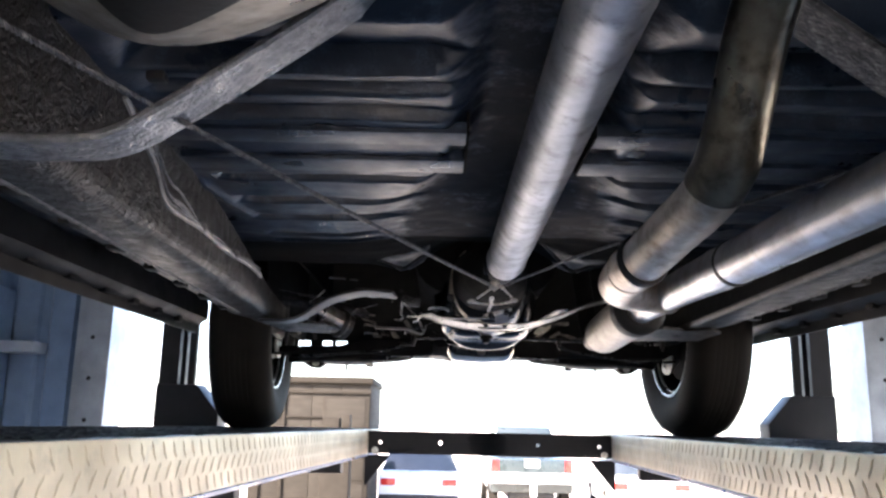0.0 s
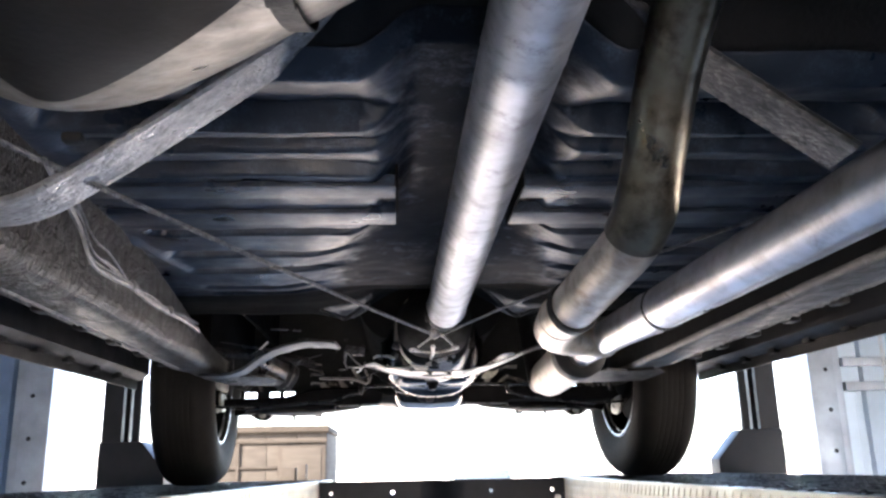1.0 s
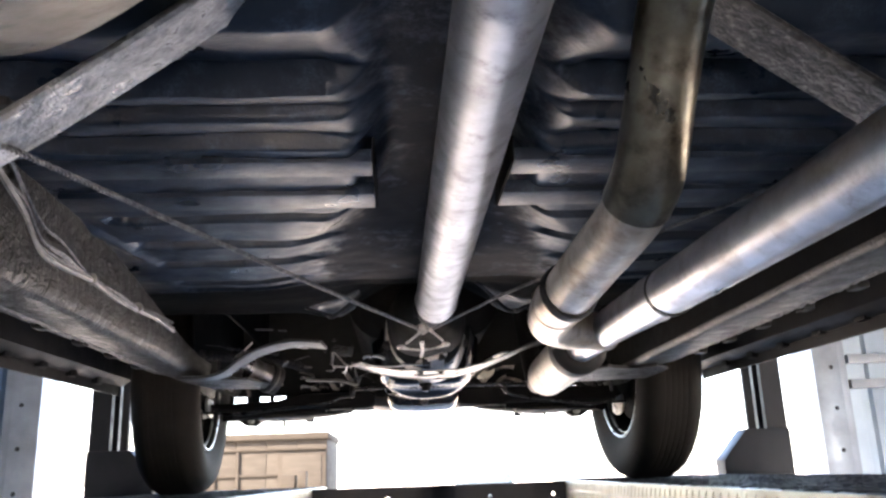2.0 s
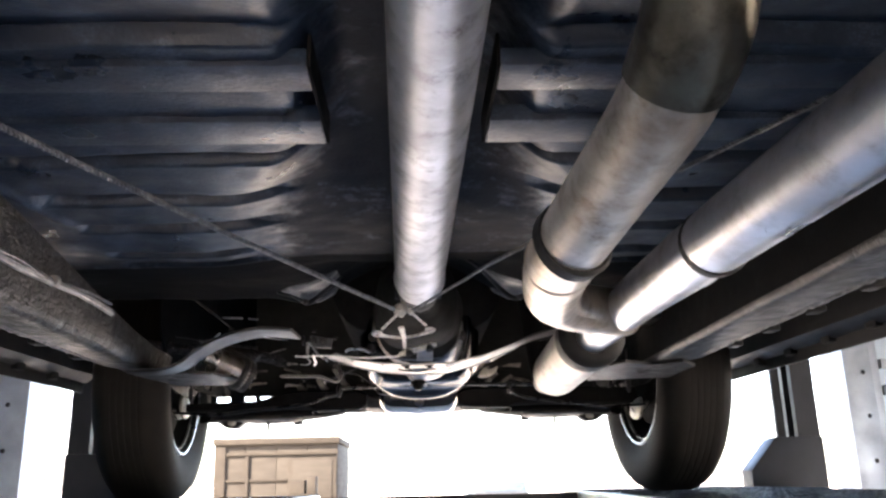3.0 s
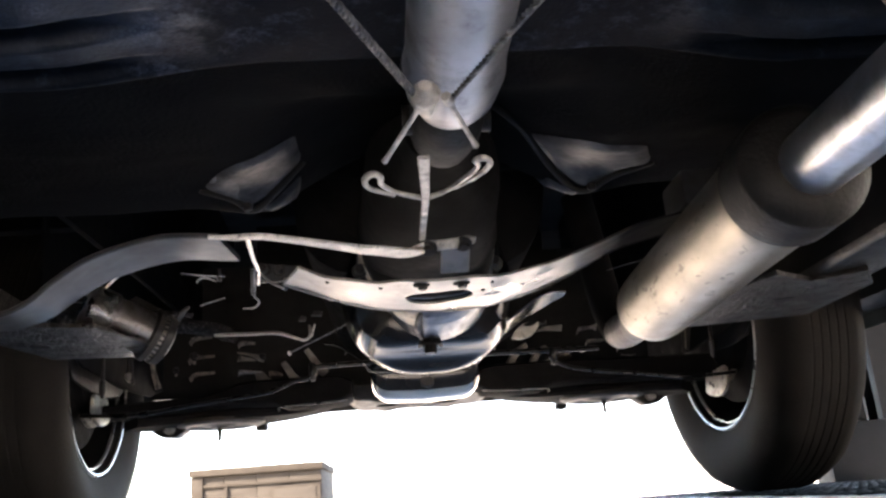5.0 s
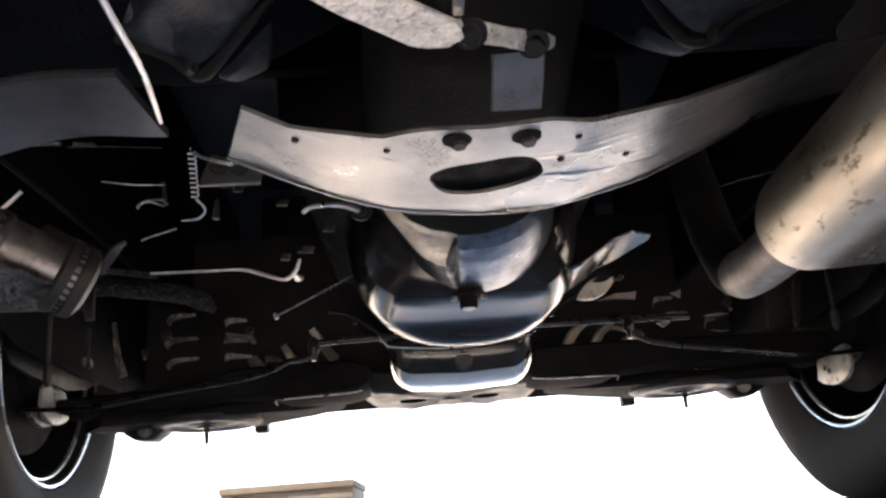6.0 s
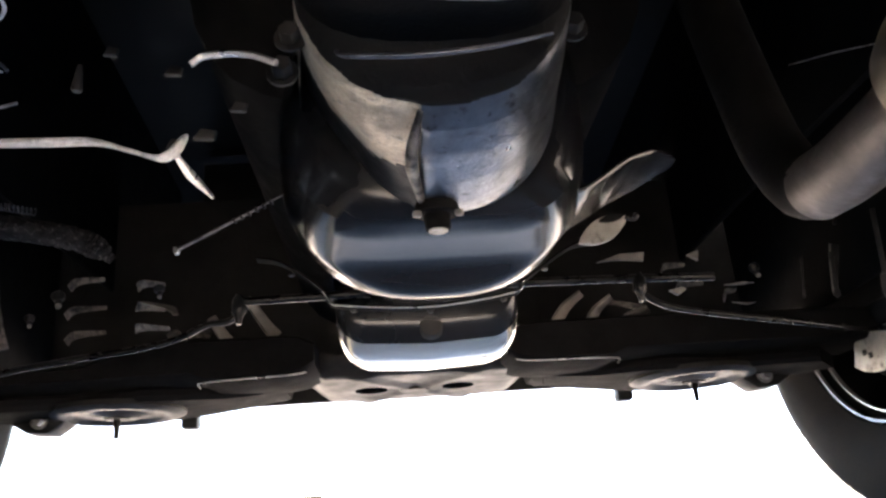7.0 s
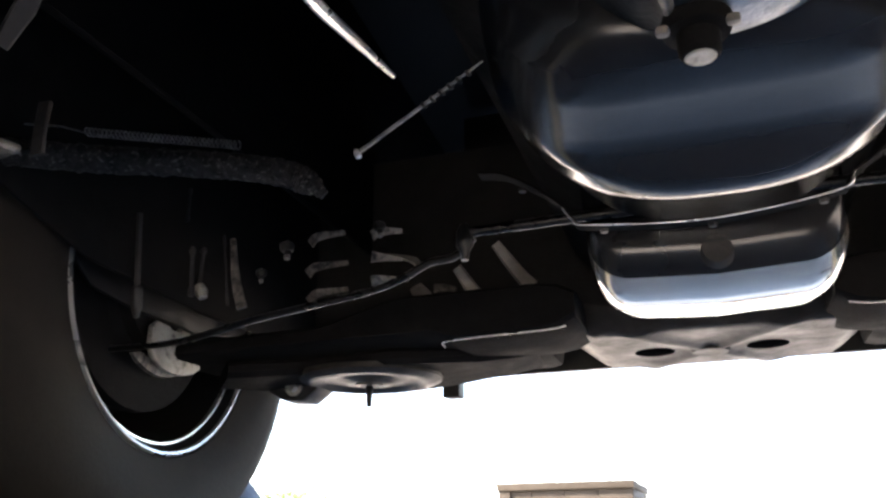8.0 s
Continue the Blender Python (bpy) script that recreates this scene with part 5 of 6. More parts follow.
part("cross_strip", ribbon(B(), [(-0.018, 1.666, 0.2345), (-0.006, 1.673, 0.239), (0.014, 1.692, 0.2465), (0.034, 1.71, 0.2535), (0.042, 1.716, 0.257)], (0.1, 0.7, -0.55), [0.007, 0.011, 0.0095, 0.0115, 0.006], 0.003, 5), LEVER, lever, "short pale clip strip")
for x, y, z in ((-0.004, 1.674, 0.2385), (0.03, 1.705, 0.2505)):
    part("bolt", bolt(B(), (x, y, z), (0, -0.5, -0.9), 0.0055, 0.005), DUSTY, lever)
bm = B()
tube(bm, [(-0.191 + 0.0027 * math.cos(k * 0.9) - 0.00006 * k, 1.89 + 0.0004 * k + 0.0027 * math.sin(k * 0.9), 0.293 - 0.00036 * k) for k in range(70)], 0.00055, 5, 1)
tube(bm, [(-0.145, 1.815, 0.246), (-0.165, 1.84, 0.262), (-0.182, 1.88, 0.284), (-0.191, 1.888, 0.294)], 0.0012, 6, 5)
tube(bm, [(-0.195, 1.918, 0.268), (-0.19, 1.925, 0.262), (-0.196, 1.93, 0.257), (-0.21, 1.935, 0.258)], [0.0009, 0.001, 0.0009, 0.0005], 6, 5)
part("return_spring", bm, STRIP, car, "small wire return spring")

# diagonal flat braces behind the floor
for s in (-1, 1):
    pts = [(s * 0.5, 0.665, 0.237), (s * 0.42, 0.665, 0.236), (s * 0.37, 0.663, 0.241), (s * 0.32, 0.66, 0.268), (s * 0.23, 0.66, 0.332), (s * 0.105, 0.655, 0.424), (s * 0.02, 0.655, 0.49)]
    if s > 0:
        pts = [(0.305, 0.66, 0.284), (0.23, 0.66, 0.338), (0.105, 0.655, 0.428), (0.03, 0.655, 0.485)]
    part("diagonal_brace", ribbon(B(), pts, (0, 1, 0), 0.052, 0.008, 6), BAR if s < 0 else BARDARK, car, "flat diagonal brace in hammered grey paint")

# fuel tank
plan = [(-0.385, 0.5), (-0.377, 0.56), (-0.352, 0.602), (-0.318, 0.617), (-0.27, 0.602), (-0.19, 0.535), (-0.11, 0.458), (-0.04, 0.39), (0.0, 0.32), (0.0, -0.5), (-0.385, -0.5)]
c0 = Vector((-0.2, 0.1, 0))
base = resample(plan, 110)
base = [Vector((*q, 0)) for q in base]
for _ in range(6):
    base = [(base[i - 1] + base[i] * 2 + base[(i + 1) % 110]) / 4 for i in range(110)]
def inset(d):
    out = []
    for i, q in enumerate(base):
        t = (base[(i + 1) % 110] - base[i - 1]).normalized()
        out.append(q + Vector((-t.y, t.x, 0)) * d)
    for _ in range(int(abs(d) * 600)):
        out = [(out[i - 1] + out[i] * 2 + out[(i + 1) % 110]) / 4 for i in range(110)]
    return out


sgn = 1 if sum(a.x * b.y - b.x * a.y for a, b in zip(base, base[1:] + base[:1])) > 0 else -1
bm = B()
loops = [[(q.x, q.y, z) for q in inset(sgn * d)] for d, z in ((0.03, 0.42), (0.012, 0.4), (0.012, 0.302), (0.0, 0.3), (0.0, 0.297), (0.008, 0.291), (0.02, 0.281), (0.038, 0.271), (0.058, 0.263), (0.072, 0.2595))]
for f, z in ((0.88, 0.2575), (0.6, 0.256), (0.3, 0.2555)):
    loops.append([(c0.x + (x - c0.x) * f, c0.y + (y - c0.y) * f, z) for x, y, _ in loops[9]])
rings(bm, loops)
# faces below this height take the black that stands for shade
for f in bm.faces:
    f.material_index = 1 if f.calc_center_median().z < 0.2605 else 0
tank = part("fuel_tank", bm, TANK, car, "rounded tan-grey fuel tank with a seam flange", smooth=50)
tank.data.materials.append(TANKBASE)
part("strap", ribbon(B(), [(-0.13, 0.479, 0.301), (-0.13, 0.467, 0.2892), (-0.13, 0.449, 0.279), (-0.131, 0.424, 0.269), (-0.132, 0.394, 0.261), (-0.133, 0.36, 0.257), (-0.133, 0.1, 0.2545)], (1, 0, 0), 0.015, 0.002, 5), BLACKPART, tank, "thin dark steel tank strap")

# ---- exhaust ----
ex = part("exhaust_pipe", tube(B(), [(0.144, 0.73, 0.243), (0.14, 0.762, 0.231), (0.131, 0.84, 0.219), (0.121, 0.925, 0.206), (0.123, 1.0, 0.207), (0.132, 1.08, 0.212), (0.142, 1.15, 0.217), (0.157, 1.205, 0.22), (0.182, 1.248, 0.222), (0.215, 1.28, 0.224), (0.255, 1.315, 0.227)], [0.0265] * 4 + [0.028] * 3 + [0.0275] * 4, 28, 8), EXHAUST, car, "bent silver exhaust pipe with heat stains")
part("rear_bend", tube(B(), [(0.16, 0.3, 0.45), (0.159, 0.45, 0.436), (0.155, 0.56, 0.402), (0.151, 0.632, 0.352), (0.148, 0.675, 0.3), (0.146, 0.712, 0.256), (0.1425, 0.742, 0.238)], [0.0265] * 5 + [0.0284, 0.0284], 28, 8), DIMBEND, ex, "rising bend toned darker, with brown mottling")
part("clamp", straight(B(), (0.124, 0.92, 0.207), (0.118, 0.936, 0.2045), [(0, 0.0275), (0.2, 0.0305), (0.8, 0.0305), (1, 0.0275)], 28), BLACKPART, ex, "dark clamp ring")
ex2 = part("main_exhaust_pipe", tube(B(), [(0.29, -0.3, 0.222), (0.268, 0.3, 0.217), (0.25, 0.68, 0.214), (0.234, 0.955, 0.211), (0.243, 1.2, 0.222), (0.255, 1.4, 0.23), (0.262, 1.62, 0.234)], [0.0262, 0.0262, 0.0262, 0.0258, 0.0252, 0.0245, 0.0245], 28, 8), BRIGHT_PIPE, car, "straight bright aluminised exhaust pipe")
part("clamp", straight(B(), (0.2362, 0.948, 0.2108), (0.2348, 0.963, 0.2112), [(0, 0.0245), (0.2, 0.0275), (0.8, 0.0275), (1, 0.0245)], 28), BLACKPART, ex2, "dark clamp ring")
for y, px, pz in ((1.006, 0.2351, 0.213), (1.012, 0.2352, 0.2133)):
    part("bead", straight(B(), (px, y - 0.003, pz), (px, y + 0.003, pz), [(0, 0.0252), (0.3, 0.0266), (0.7, 0.0266), (1, 0.0252)], 28), BRIGHT_PIPE, ex2)
part("bead", straight(B(), (0.1215, 0.985, 0.2062), (0.1225, 0.993, 0.2064), [(0, 0.0265), (0.3, 0.0288), (0.7, 0.0288), (1, 0.0265)], 28), EXHAUST, ex)
cat = part("silencer", straight(B(), (0.2575, 1.5, 0.2355), (0.281, 1.985, 0.236), [(0, 0.02), (0.03, 0.028), (0.1, 0.04), (0.14, 0.0445), (0.165, 0.044), (0.9, 0.0445), (0.95, 0.0435), (0.985, 0.039), (1, 0.028)], 48), SILENCER, car, "rust-speckled steel silencer body")
part("band", straight(B(), (0.2577, 1.503, 0.2355), (0.2603, 1.56, 0.2347), [(0, 0.0255), (0.06, 0.036), (0.2, 0.047), (0.26, 0.048), (0.95, 0.048), (1, 0.0435)], 36), BLACKPART, cat, "wide black clamp band")
part("down_pipe", tube(B(), [(0.281, 1.97, 0.236), (0.283, 2.03, 0.2345), (0.284, 2.09, 0.2345), (0.284, 2.128, 0.238)], 0.0245, 24, 7), RUSTY, cat, "brown heat-stained down pipe")
# pipe toned black where it bends up into shade
part("riser", tube(B(), [(0.284, 2.122, 0.237), (0.284, 2.145, 0.247), (0.282, 2.165, 0.275), (0.278, 2.18, 0.32), (0.262, 2.2, 0.47)], 0.0242, 18, 6), DEEPBLACK, cat)

# ---- wheels ----
WY, WR = 2.65, 0.315
def wheel(s):
    w = empty("wheel", s * 0.71, WY, 0, "", "")
    for key in ("label", "category"):
        if key in w:
            del w[key]
    w.parent = car
    w.matrix_parent_inverse = chain(car).inverted()
    def lathe(prof, segs=64):
        bm = B()
        rings(bm, [[(s * x, WY + r * math.cos(2 * math.pi * k / segs), WR + r * math.sin(2 * math.pi * k / segs)) for k in range(segs)] for x, r in prof], cap=False)
        return bm
    prof = [(0.628, 0.19), (0.615, 0.197), (0.602, 0.228), (0.598, 0.262), (0.604, 0.288), (0.618, 0.304), (0.635, 0.312)]
    for k in range(6):
        x = 0.645 + 0.0155 * k
        prof += [(x, 0.3147), (x + 0.011, 0.315), (x + 0.012, 0.3136), (x + 0.0145, 0.3136)]
    prof += [(0.742, 0.313), (0.758, 0.304), (0.771, 0.288), (0.776, 0.262), (0.772, 0.228), (0.76, 0.197), (0.748, 0.19)]
    part("tyre", lathe(prof), RUBBER, w, "worn black tyre", smooth=30)
    # bright rings and black inner parts colour in the rim's highlights and shade
    rim = part("rim", lathe([(0.63, 0.195), (0.618, 0.194), (0.6145, 0.1917), (0.615, 0.189), (0.619, 0.1875)]), RIMMAT, w, "bright steel rim edge")
    part("barrel", lathe([(0.619, 0.1875), (0.63, 0.182), (0.6335, 0.178), (0.66, 0.174), (0.69, 0.168), (0.725, 0.165), (0.744, 0.15), (0.745, 0.02)]), RIMBLACK, rim)
    part("rim_lip", lathe([(0.6305, 0.1805), (0.6285, 0.1795), (0.6285, 0.1777), (0.631, 0.1763), (0.635, 0.1768)]), RIMMAT, rim)
    part("brake_disc", straight(B(), (s * 0.655, WY, WR), (s * 0.675, WY, WR), [(0, 0.135), (0.1, 0.14), (0.9, 0.14), (1, 0.135)], 48), DEEPBLACK, w)
    bm = B()
    straight(bm, (s * 0.62, WY, WR), (s * 0.66, WY, WR), [(0, 0.05), (0.3, 0.07), (0.7, 0.072), (1, 0.09)], 28)
    part("hub", bm, DEEPBLACK, w)
    # added half disc that blacks out the upper rim
    outl = [(0.184 * math.cos(a), 0.184 * math.sin(a)) for a in [math.radians(q) for q in range(-2, 186, 4)]]
    outl += [(-0.15, -0.03), (-0.08, -0.036), (0.06, -0.036), (0.15, -0.02)]
    part("backing_plate", prism(B(), outl, 0.006, Matrix.Translation((s * 0.622, WY, WR)) @ pose(0, 0, 0, 90, 0, 90), 0.002), RIMBLACK, w)
    outl = [(0.1 * math.cos(a), 0.1 * math.sin(a)) for a in [math.radians(q) for q in range(235, 310, 5)]]
    outl += [(0.088 * math.cos(a), 0.086 * math.sin(a)) for a in [math.radians(q) for q in range(304, 238, -6)]]
    m = Matrix.Translation((s * 0.632, WY, WR)) @ pose(0, 0, 0, 90, 0, 90)
    part("splash_shield", prism(B(), outl, 0.006, m, 0.002), GRIMED, w, "dusty brake shield edge")
    drop = -0.036 if s > 0 else -0.008
    plate_m = Matrix.Translation((s * 0.6165, WY, WR + drop)) @ pose(0, 0, 0, 90, 0, 90)
    kn = part("knuckle", prism(B(), [(-0.046, -0.04), (-0.036, -0.033), (-0.012, -0.034), (-0.006, -0.041), (0.006, -0.041), (0.012, -0.032), (0.04, -0.034), (0.052, -0.045), (0.05, -0.056), (0.058, -0.063), (0.062, -0.074), (0.046, -0.083), (0.024, -0.0885), (0.0, -0.09), (-0.022, -0.0865), (-0.038, -0.078), (-0.047, -0.064)], 0.008, plate_m, 0.003), KNUCKLE, w, "pale dusty steering knuckle")
    # small dark boxes for the shaded slots of the knuckle
    for yy, zz in ((0.018, -0.066), (0.03, -0.06)):
        part("slot", box(B(), *sorted((s * 0.6115, s * 0.615))[:1], WY + yy - 0.004, WR + drop + zz - 0.004, sorted((s * 0.6115, s * 0.615))[1], WY + yy + 0.005, WR + drop + zz + 0.004, 0.001), BLACKPART, kn)
    w.rotation_euler = (0, 0, radians(2.5))
    return w


for s in (-1, 1):
    wheel(s)
for s in (-1, 1):
    bm = B()
    loops = []
    for k in range(13):
        a = math.radians(22 + 136 * k / 12)
        r = 0.4
        y, z = WY + r * math.cos(a), WR + 0.02 + r * math.sin(a)
        loops.append([(s * 0.5, y, z), (s * 0.88, y, z), (s * 0.88, y + 0.012 * math.cos(a), z + 0.012 * math.sin(a)), (s * 0.5, y + 0.012 * math.cos(a), z + 0.012 * math.sin(a))])
    rings(bm, loops)
    part("wheel_arch", bm, BLACKPART, car)
    # added panel; its black stands for shade over the upper wheel
    outl = [(2.24, 0.62), (2.26, 0.4), (2.33, 0.33), (2.45, 0.296), (2.65, 0.288), (2.85, 0.294), (2.95, 0.32), (2.96, 0.62)]
    part("wheel_shade_panel", prism(B(), outl, 0.006, Matrix.Translation((s * 0.578, 0, 0)) @ pose(0, 0, 0, 90, 0, 90), 0.002), DEEPBLACK, car, "added black panel hiding the upper wheel")
for s in (-1, 1):
    part("rear_wheel", straight(B(), (s * 0.61, -0.28, 0.315), (s * 0.81, -0.28, 0.315), [(0, 0.2), (0.02, 0.26), (0.12, 0.312), (0.88, 0.312), (0.98, 0.26), (1, 0.2)], 48), RUBBER, car)

# ---- front suspension ----
beam = None
for s in (-1, 1):
    bm = B()
    loops = []
    for k in range(27):
        ax = 0.125 + 0.515 * k / 26
        zt = float(np.interp(ax, [0.125, 0.15, 0.335, 0.42, 0.64], [0.275, 0.287, 0.287, 0.262, 0.256] if s < 0 else [0.275, 0.287, 0.287, 0.284, 0.28]))
        zb = float(np.interp(ax, [0.125, 0.15, 0.262, 0.275, 0.64], [0.245, 0.232, 0.229, 0.238, 0.236]))
        y0 = 2.655
        loops.append([(s * ax, y0, zb + 0.005), (s * ax, y0 + 0.007, zb), (s * ax, y0 + 0.14, zb + 0.004), (s * ax, y0 + 0.15, zb + 0.014), (s * ax, y0 + 0.15, zt), (s * ax, y0 + 0.01, zt), (s * ax, y0 + 0.002, zt - 0.005)])
    rings(bm, loops)
    half = part("front_crossmember", bm, DEEPBLACK, car, "black front suspension crossmember")
    beam = beam or half
    # thin zinc tube draws the highlight along the lower edge
    part("lip", tube(B(), [(s * 0.135, 2.6535, 0.2345), (s * 0.16, 2.6535, 0.2318), (s * 0.262, 2.6535, 0.229), (s * 0.268, 2.657, 0.222)], 0.0008, 6, 4), ZINC, half)
    part("pivot_bracket", box(B(), *sorted((s * 0.185, s * 0.33))[:1], 2.8065, 0.246, sorted((s * 0.185, s * 0.33))[1], 2.95, 0.285, 0.016), DEEPBLACK, half)
bm = B()
outl = resample([(-0.168, 2.8), (-0.16, 2.745), (-0.125, 2.722), (0.012, 2.715), (0.15, 2.722), (0.185, 2.745), (0.196, 2.8), (0.2, 2.87), (0.186, 2.93), (0.15, 2.952), (0.012, 2.958), (-0.12, 2.952), (-0.158, 2.93), (-0.17, 2.87)], 80)
hl = [(0.006 + 0.02 * math.cos(math.atan2(y - 2.86, x - 0.01)), 2.86 + 0.012 * math.sin(math.atan2(y - 2.86, x - 0.01))) for x, y in outl]
def skid_z(x, y):
    d1 = abs((x - 0.006) - (y - 2.86) * 0.75)
    d2 = abs((x - 0.006) + (y - 2.86) * 0.75)
    rim = ease(0.13, 0.185, abs(x - 0.014)) + ease(2.75, 2.717, y)
    return 0.242 + 0.028 * min(rim, 1.2) - 0.005 * math.exp(-(min(d1, d2) / 0.014) ** 2)
holed(bm, outl, hl, skid_z, 0.006, 14)
plate = part("skid_plate", bm, SKID, car, "dusty stamped crossmember plate with an embossed cross", smooth=60)
# raised discs paint the dark of two holes onto the plate
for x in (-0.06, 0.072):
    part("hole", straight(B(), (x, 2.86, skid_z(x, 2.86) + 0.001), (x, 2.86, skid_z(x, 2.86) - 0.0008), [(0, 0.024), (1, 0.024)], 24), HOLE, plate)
part("plug", straight(B(), (0.006, 2.86, skid_z(0.006, 2.86) + 0.004), (0.006, 2.86, skid_z(0.006, 2.86)), [(0, 0.024), (1, 0.022)], 20), SKID, plate)
# added panel ahead of the wheels, notched to show gaps in the camera's view
top_l, top_r, low = 0.306, 0.316, 0.25
edge = [(-0.68, low), (-0.608, low), (-0.608, top_l), (-0.565, top_l), (-0.565, low), (-0.522, low), (-0.522, top_l), (-0.488, top_l), (-0.488, low), (-0.474, low), (-0.474, top_l), (-0.434, top_l), (-0.434, low), (-0.366, low), (-0.366, top_l), (-0.322, top_l), (-0.322, low), (0.338, low), (0.338, top_r), (0.378, top_r), (0.378, low), (0.532, low), (0.532, top_r), (0.566, top_r), (0.566, low), (0.602, low), (0.602, top_r), (0.634, top_r), (0.634, low), (0.68, low), (0.68, 0.62), (-0.68, 0.62)]
part("gap_panel", prism(B(), edge, 0.014, pose(0, 2.992, 0, 90)), BLACKPART, car, "added black notched panel ahead of the crossmember")
for s in (-1, 1):
    arm = part("control_arm", ribbon(B(), [(s * 0.2, 2.83, 0.245), (s * 0.27, 2.82, 0.236), (s * 0.37, 2.8, 0.229), (s * 0.47, 2.78, 0.227), (s * 0.57, 2.7, 0.22)], (0, 1, 0), [0.09, 0.12, 0.2, 0.14, 0.07], 0.02, 6), DEEPBLACK, car, "stamped black lower control arm")
    bm = B()
    straight(bm, (s * 0.41, 2.785, 0.224), (s * 0.41, 2.785, 0.208), [(0, 0.092), (0.4, 0.092), (0.7, 0.082), (0.75, 0.07), (0.45, 0.06), (0.45, 0.04), (0.7, 0.03), (0.75, 0.018)], 40)
    part("spring_pocket", bm, SKID, arm, "dusty round spring pocket")
    part("stud", straight(B(), (s * 0.411, 2.785, 0.222), (s * 0.411, 2.785, 0.184), [(0, 0.02), (0.3, 0.018), (0.32, 0.005), (1, 0.0035)], 12), SKID, arm)
    part("tab", box(B(), *sorted((s * 0.334, s * 0.36))[:1], 2.925, 0.213, sorted((s * 0.334, s * 0.36))[1], 2.955, 0.262, 0.004), BLACKPART, arm)
    bm = B()
    prism(bm, [(s * 0.465, 0.238), (s * 0.555, 0.24), (s * 0.55, 0.21), (s * 0.53, 0.198), (s * 0.5, 0.196), (s * 0.48, 0.21)], 0.05, pose(0, 2.8, 0, 90), 0.006)
    part("ball_joint", bm, BLACKPART, arm)
    part("bolt", bolt(B(), (s * 0.512, 2.774, 0.214), (0, -1, 0), 0.008, 0.01), ZINC, arm)
    # pale struts of the engine mount frame
    rows = ((0.315, 0.306, 0.3, 0.285, 0.02), (0.264, 0.324, 0.24, 0.288, 0.014), (0.217, 0.348, 0.18, 0.296, 0.014)) if s < 0 else ((0.24, 0.329, 0.202, 0.285, 0.015), (0.281, 0.321, 0.25, 0.284, 0.014), (0.33, 0.301, 0.298, 0.279, 0.022))
    for xa, za, xb, zb, w in rows:
        bow = 0.006 if s > 0 else 0.0015
        part("mount_strut", ribbon(B(), [(s * xa, 2.692, za), (s * (xa * 0.6 + xb * 0.4) - bow, 2.7, za * 0.6 + zb * 0.4 + bow * 0.4), (s * (xa * 0.25 + xb * 0.75) - bow, 2.703, za * 0.25 + zb * 0.75), (s * xb, 2.705, zb)], (1, 0.25, 0.1 * s), [w * 0.8, w, w * 1.1, w * 1.3], 0.007, 4), PALEDUST, beam, "oil-stained pale mount strut")
    web = ((0.27, 0.317, 0.33, 0.303),) if s > 0 else ((0.268, 0.3, 0.295, 0.304),)
    for xa, za, xb, zb in web:
        part("strut_web", ribbon(B(), [(s * xa, 2.7, za), (s * (xa + xb) / 2, 2.701, (za + zb) / 2 + 0.002), (s * xb, 2.7, zb)], (0, 0.3, 0.9), [0.006, 0.009, 0.012], 0.003, 4), GRIMED, beam)
    rod_pts = [(s * 0.172, 2.4375, 0.263), (s * 0.19, 2.44, 0.249), (s * 0.213, 2.442, 0.247), (s * 0.237, 2.445, 0.237), (s * 0.275, 2.45, 0.229), (s * 0.39, 2.47, 0.221), (s * 0.5, 2.5, 0.214), (s * 0.61, 2.54, 0.224)] if s < 0 else [(0.238, 2.4375, 0.263), (0.258, 2.442, 0.245), (0.3, 2.45, 0.234), (0.42, 2.47, 0.22), (0.5, 2.49, 0.213), (0.61, 2.54, 0.222)]
    tr = part("tie_rod", tube(B(), rod_pts, 0.0034, 12, 6), STEER, car, "thin black steering tie rod")
    part("link", straight(B(), (s * 0.56, 2.5, 0.36), (s * 0.566, 2.52, 0.25), [(0, 0.003), (0.7, 0.003), (0.72, 0.006), (0.9, 0.006), (1, 0.003)], 12), DUSTY, tr)
cl = part("centre_link", tube(B(), [(-0.185, 2.4375, 0.268), (-0.05, 2.4375, 0.27), (0.1, 2.4375, 0.272), (0.24, 2.4375, 0.27), (0.33, 2.45, 0.271)], 0.0045, 12, 5), STEER, car, "black steering centre link")
for x, z in ((-0.18, 0.262), (0.243, 0.262)):
    part("ball_stud", straight(B(), (x, 2.4375, z + 0.014), (x, 2.4375, z - 0.018), [(0, 0.003), (0.2, 0.007), (0.6, 0.0075), (0.75, 0.0045), (1, 0.003)], 14), STEER, cl)

# ---- small parts under the engine ----
st = part("starter_motor", straight(B(), (-0.415, 2.0, 0.29), (-0.33, 2.06, 0.25), [(0, 0.02), (0.04, 0.03), (0.3, 0.031), (0.32, 0.028), (0.75, 0.028), (0.78, 0.032), (0.94, 0.032), (1, 0.022)], 28), CANSTEEL, car, "small stained bare metal motor can")
part("end_ring", straight(B(), (-0.352, 2.0445, 0.2604), (-0.328, 2.0615, 0.249), [(0, 0.0305), (0.1, 0.0345), (0.3, 0.0345), (0.36, 0.032), (0.5, 0.032), (0.56, 0.0335), (0.85, 0.032), (1, 0.02)], 32), DUSTY, st, "dark ringed end cap")
part("frame_end_plate", ribbon(B(), [(-0.485, 1.89, 0.243), (-0.455, 2.0, 0.247), (-0.44, 2.1, 0.259), (-0.425, 2.2, 0.274)], (1, 0.1, 0.05), [0.05, 0.065, 0.05, 0.022], 0.006, 6), GRIMED, car, "grime-covered plate at the end of the frame rail")
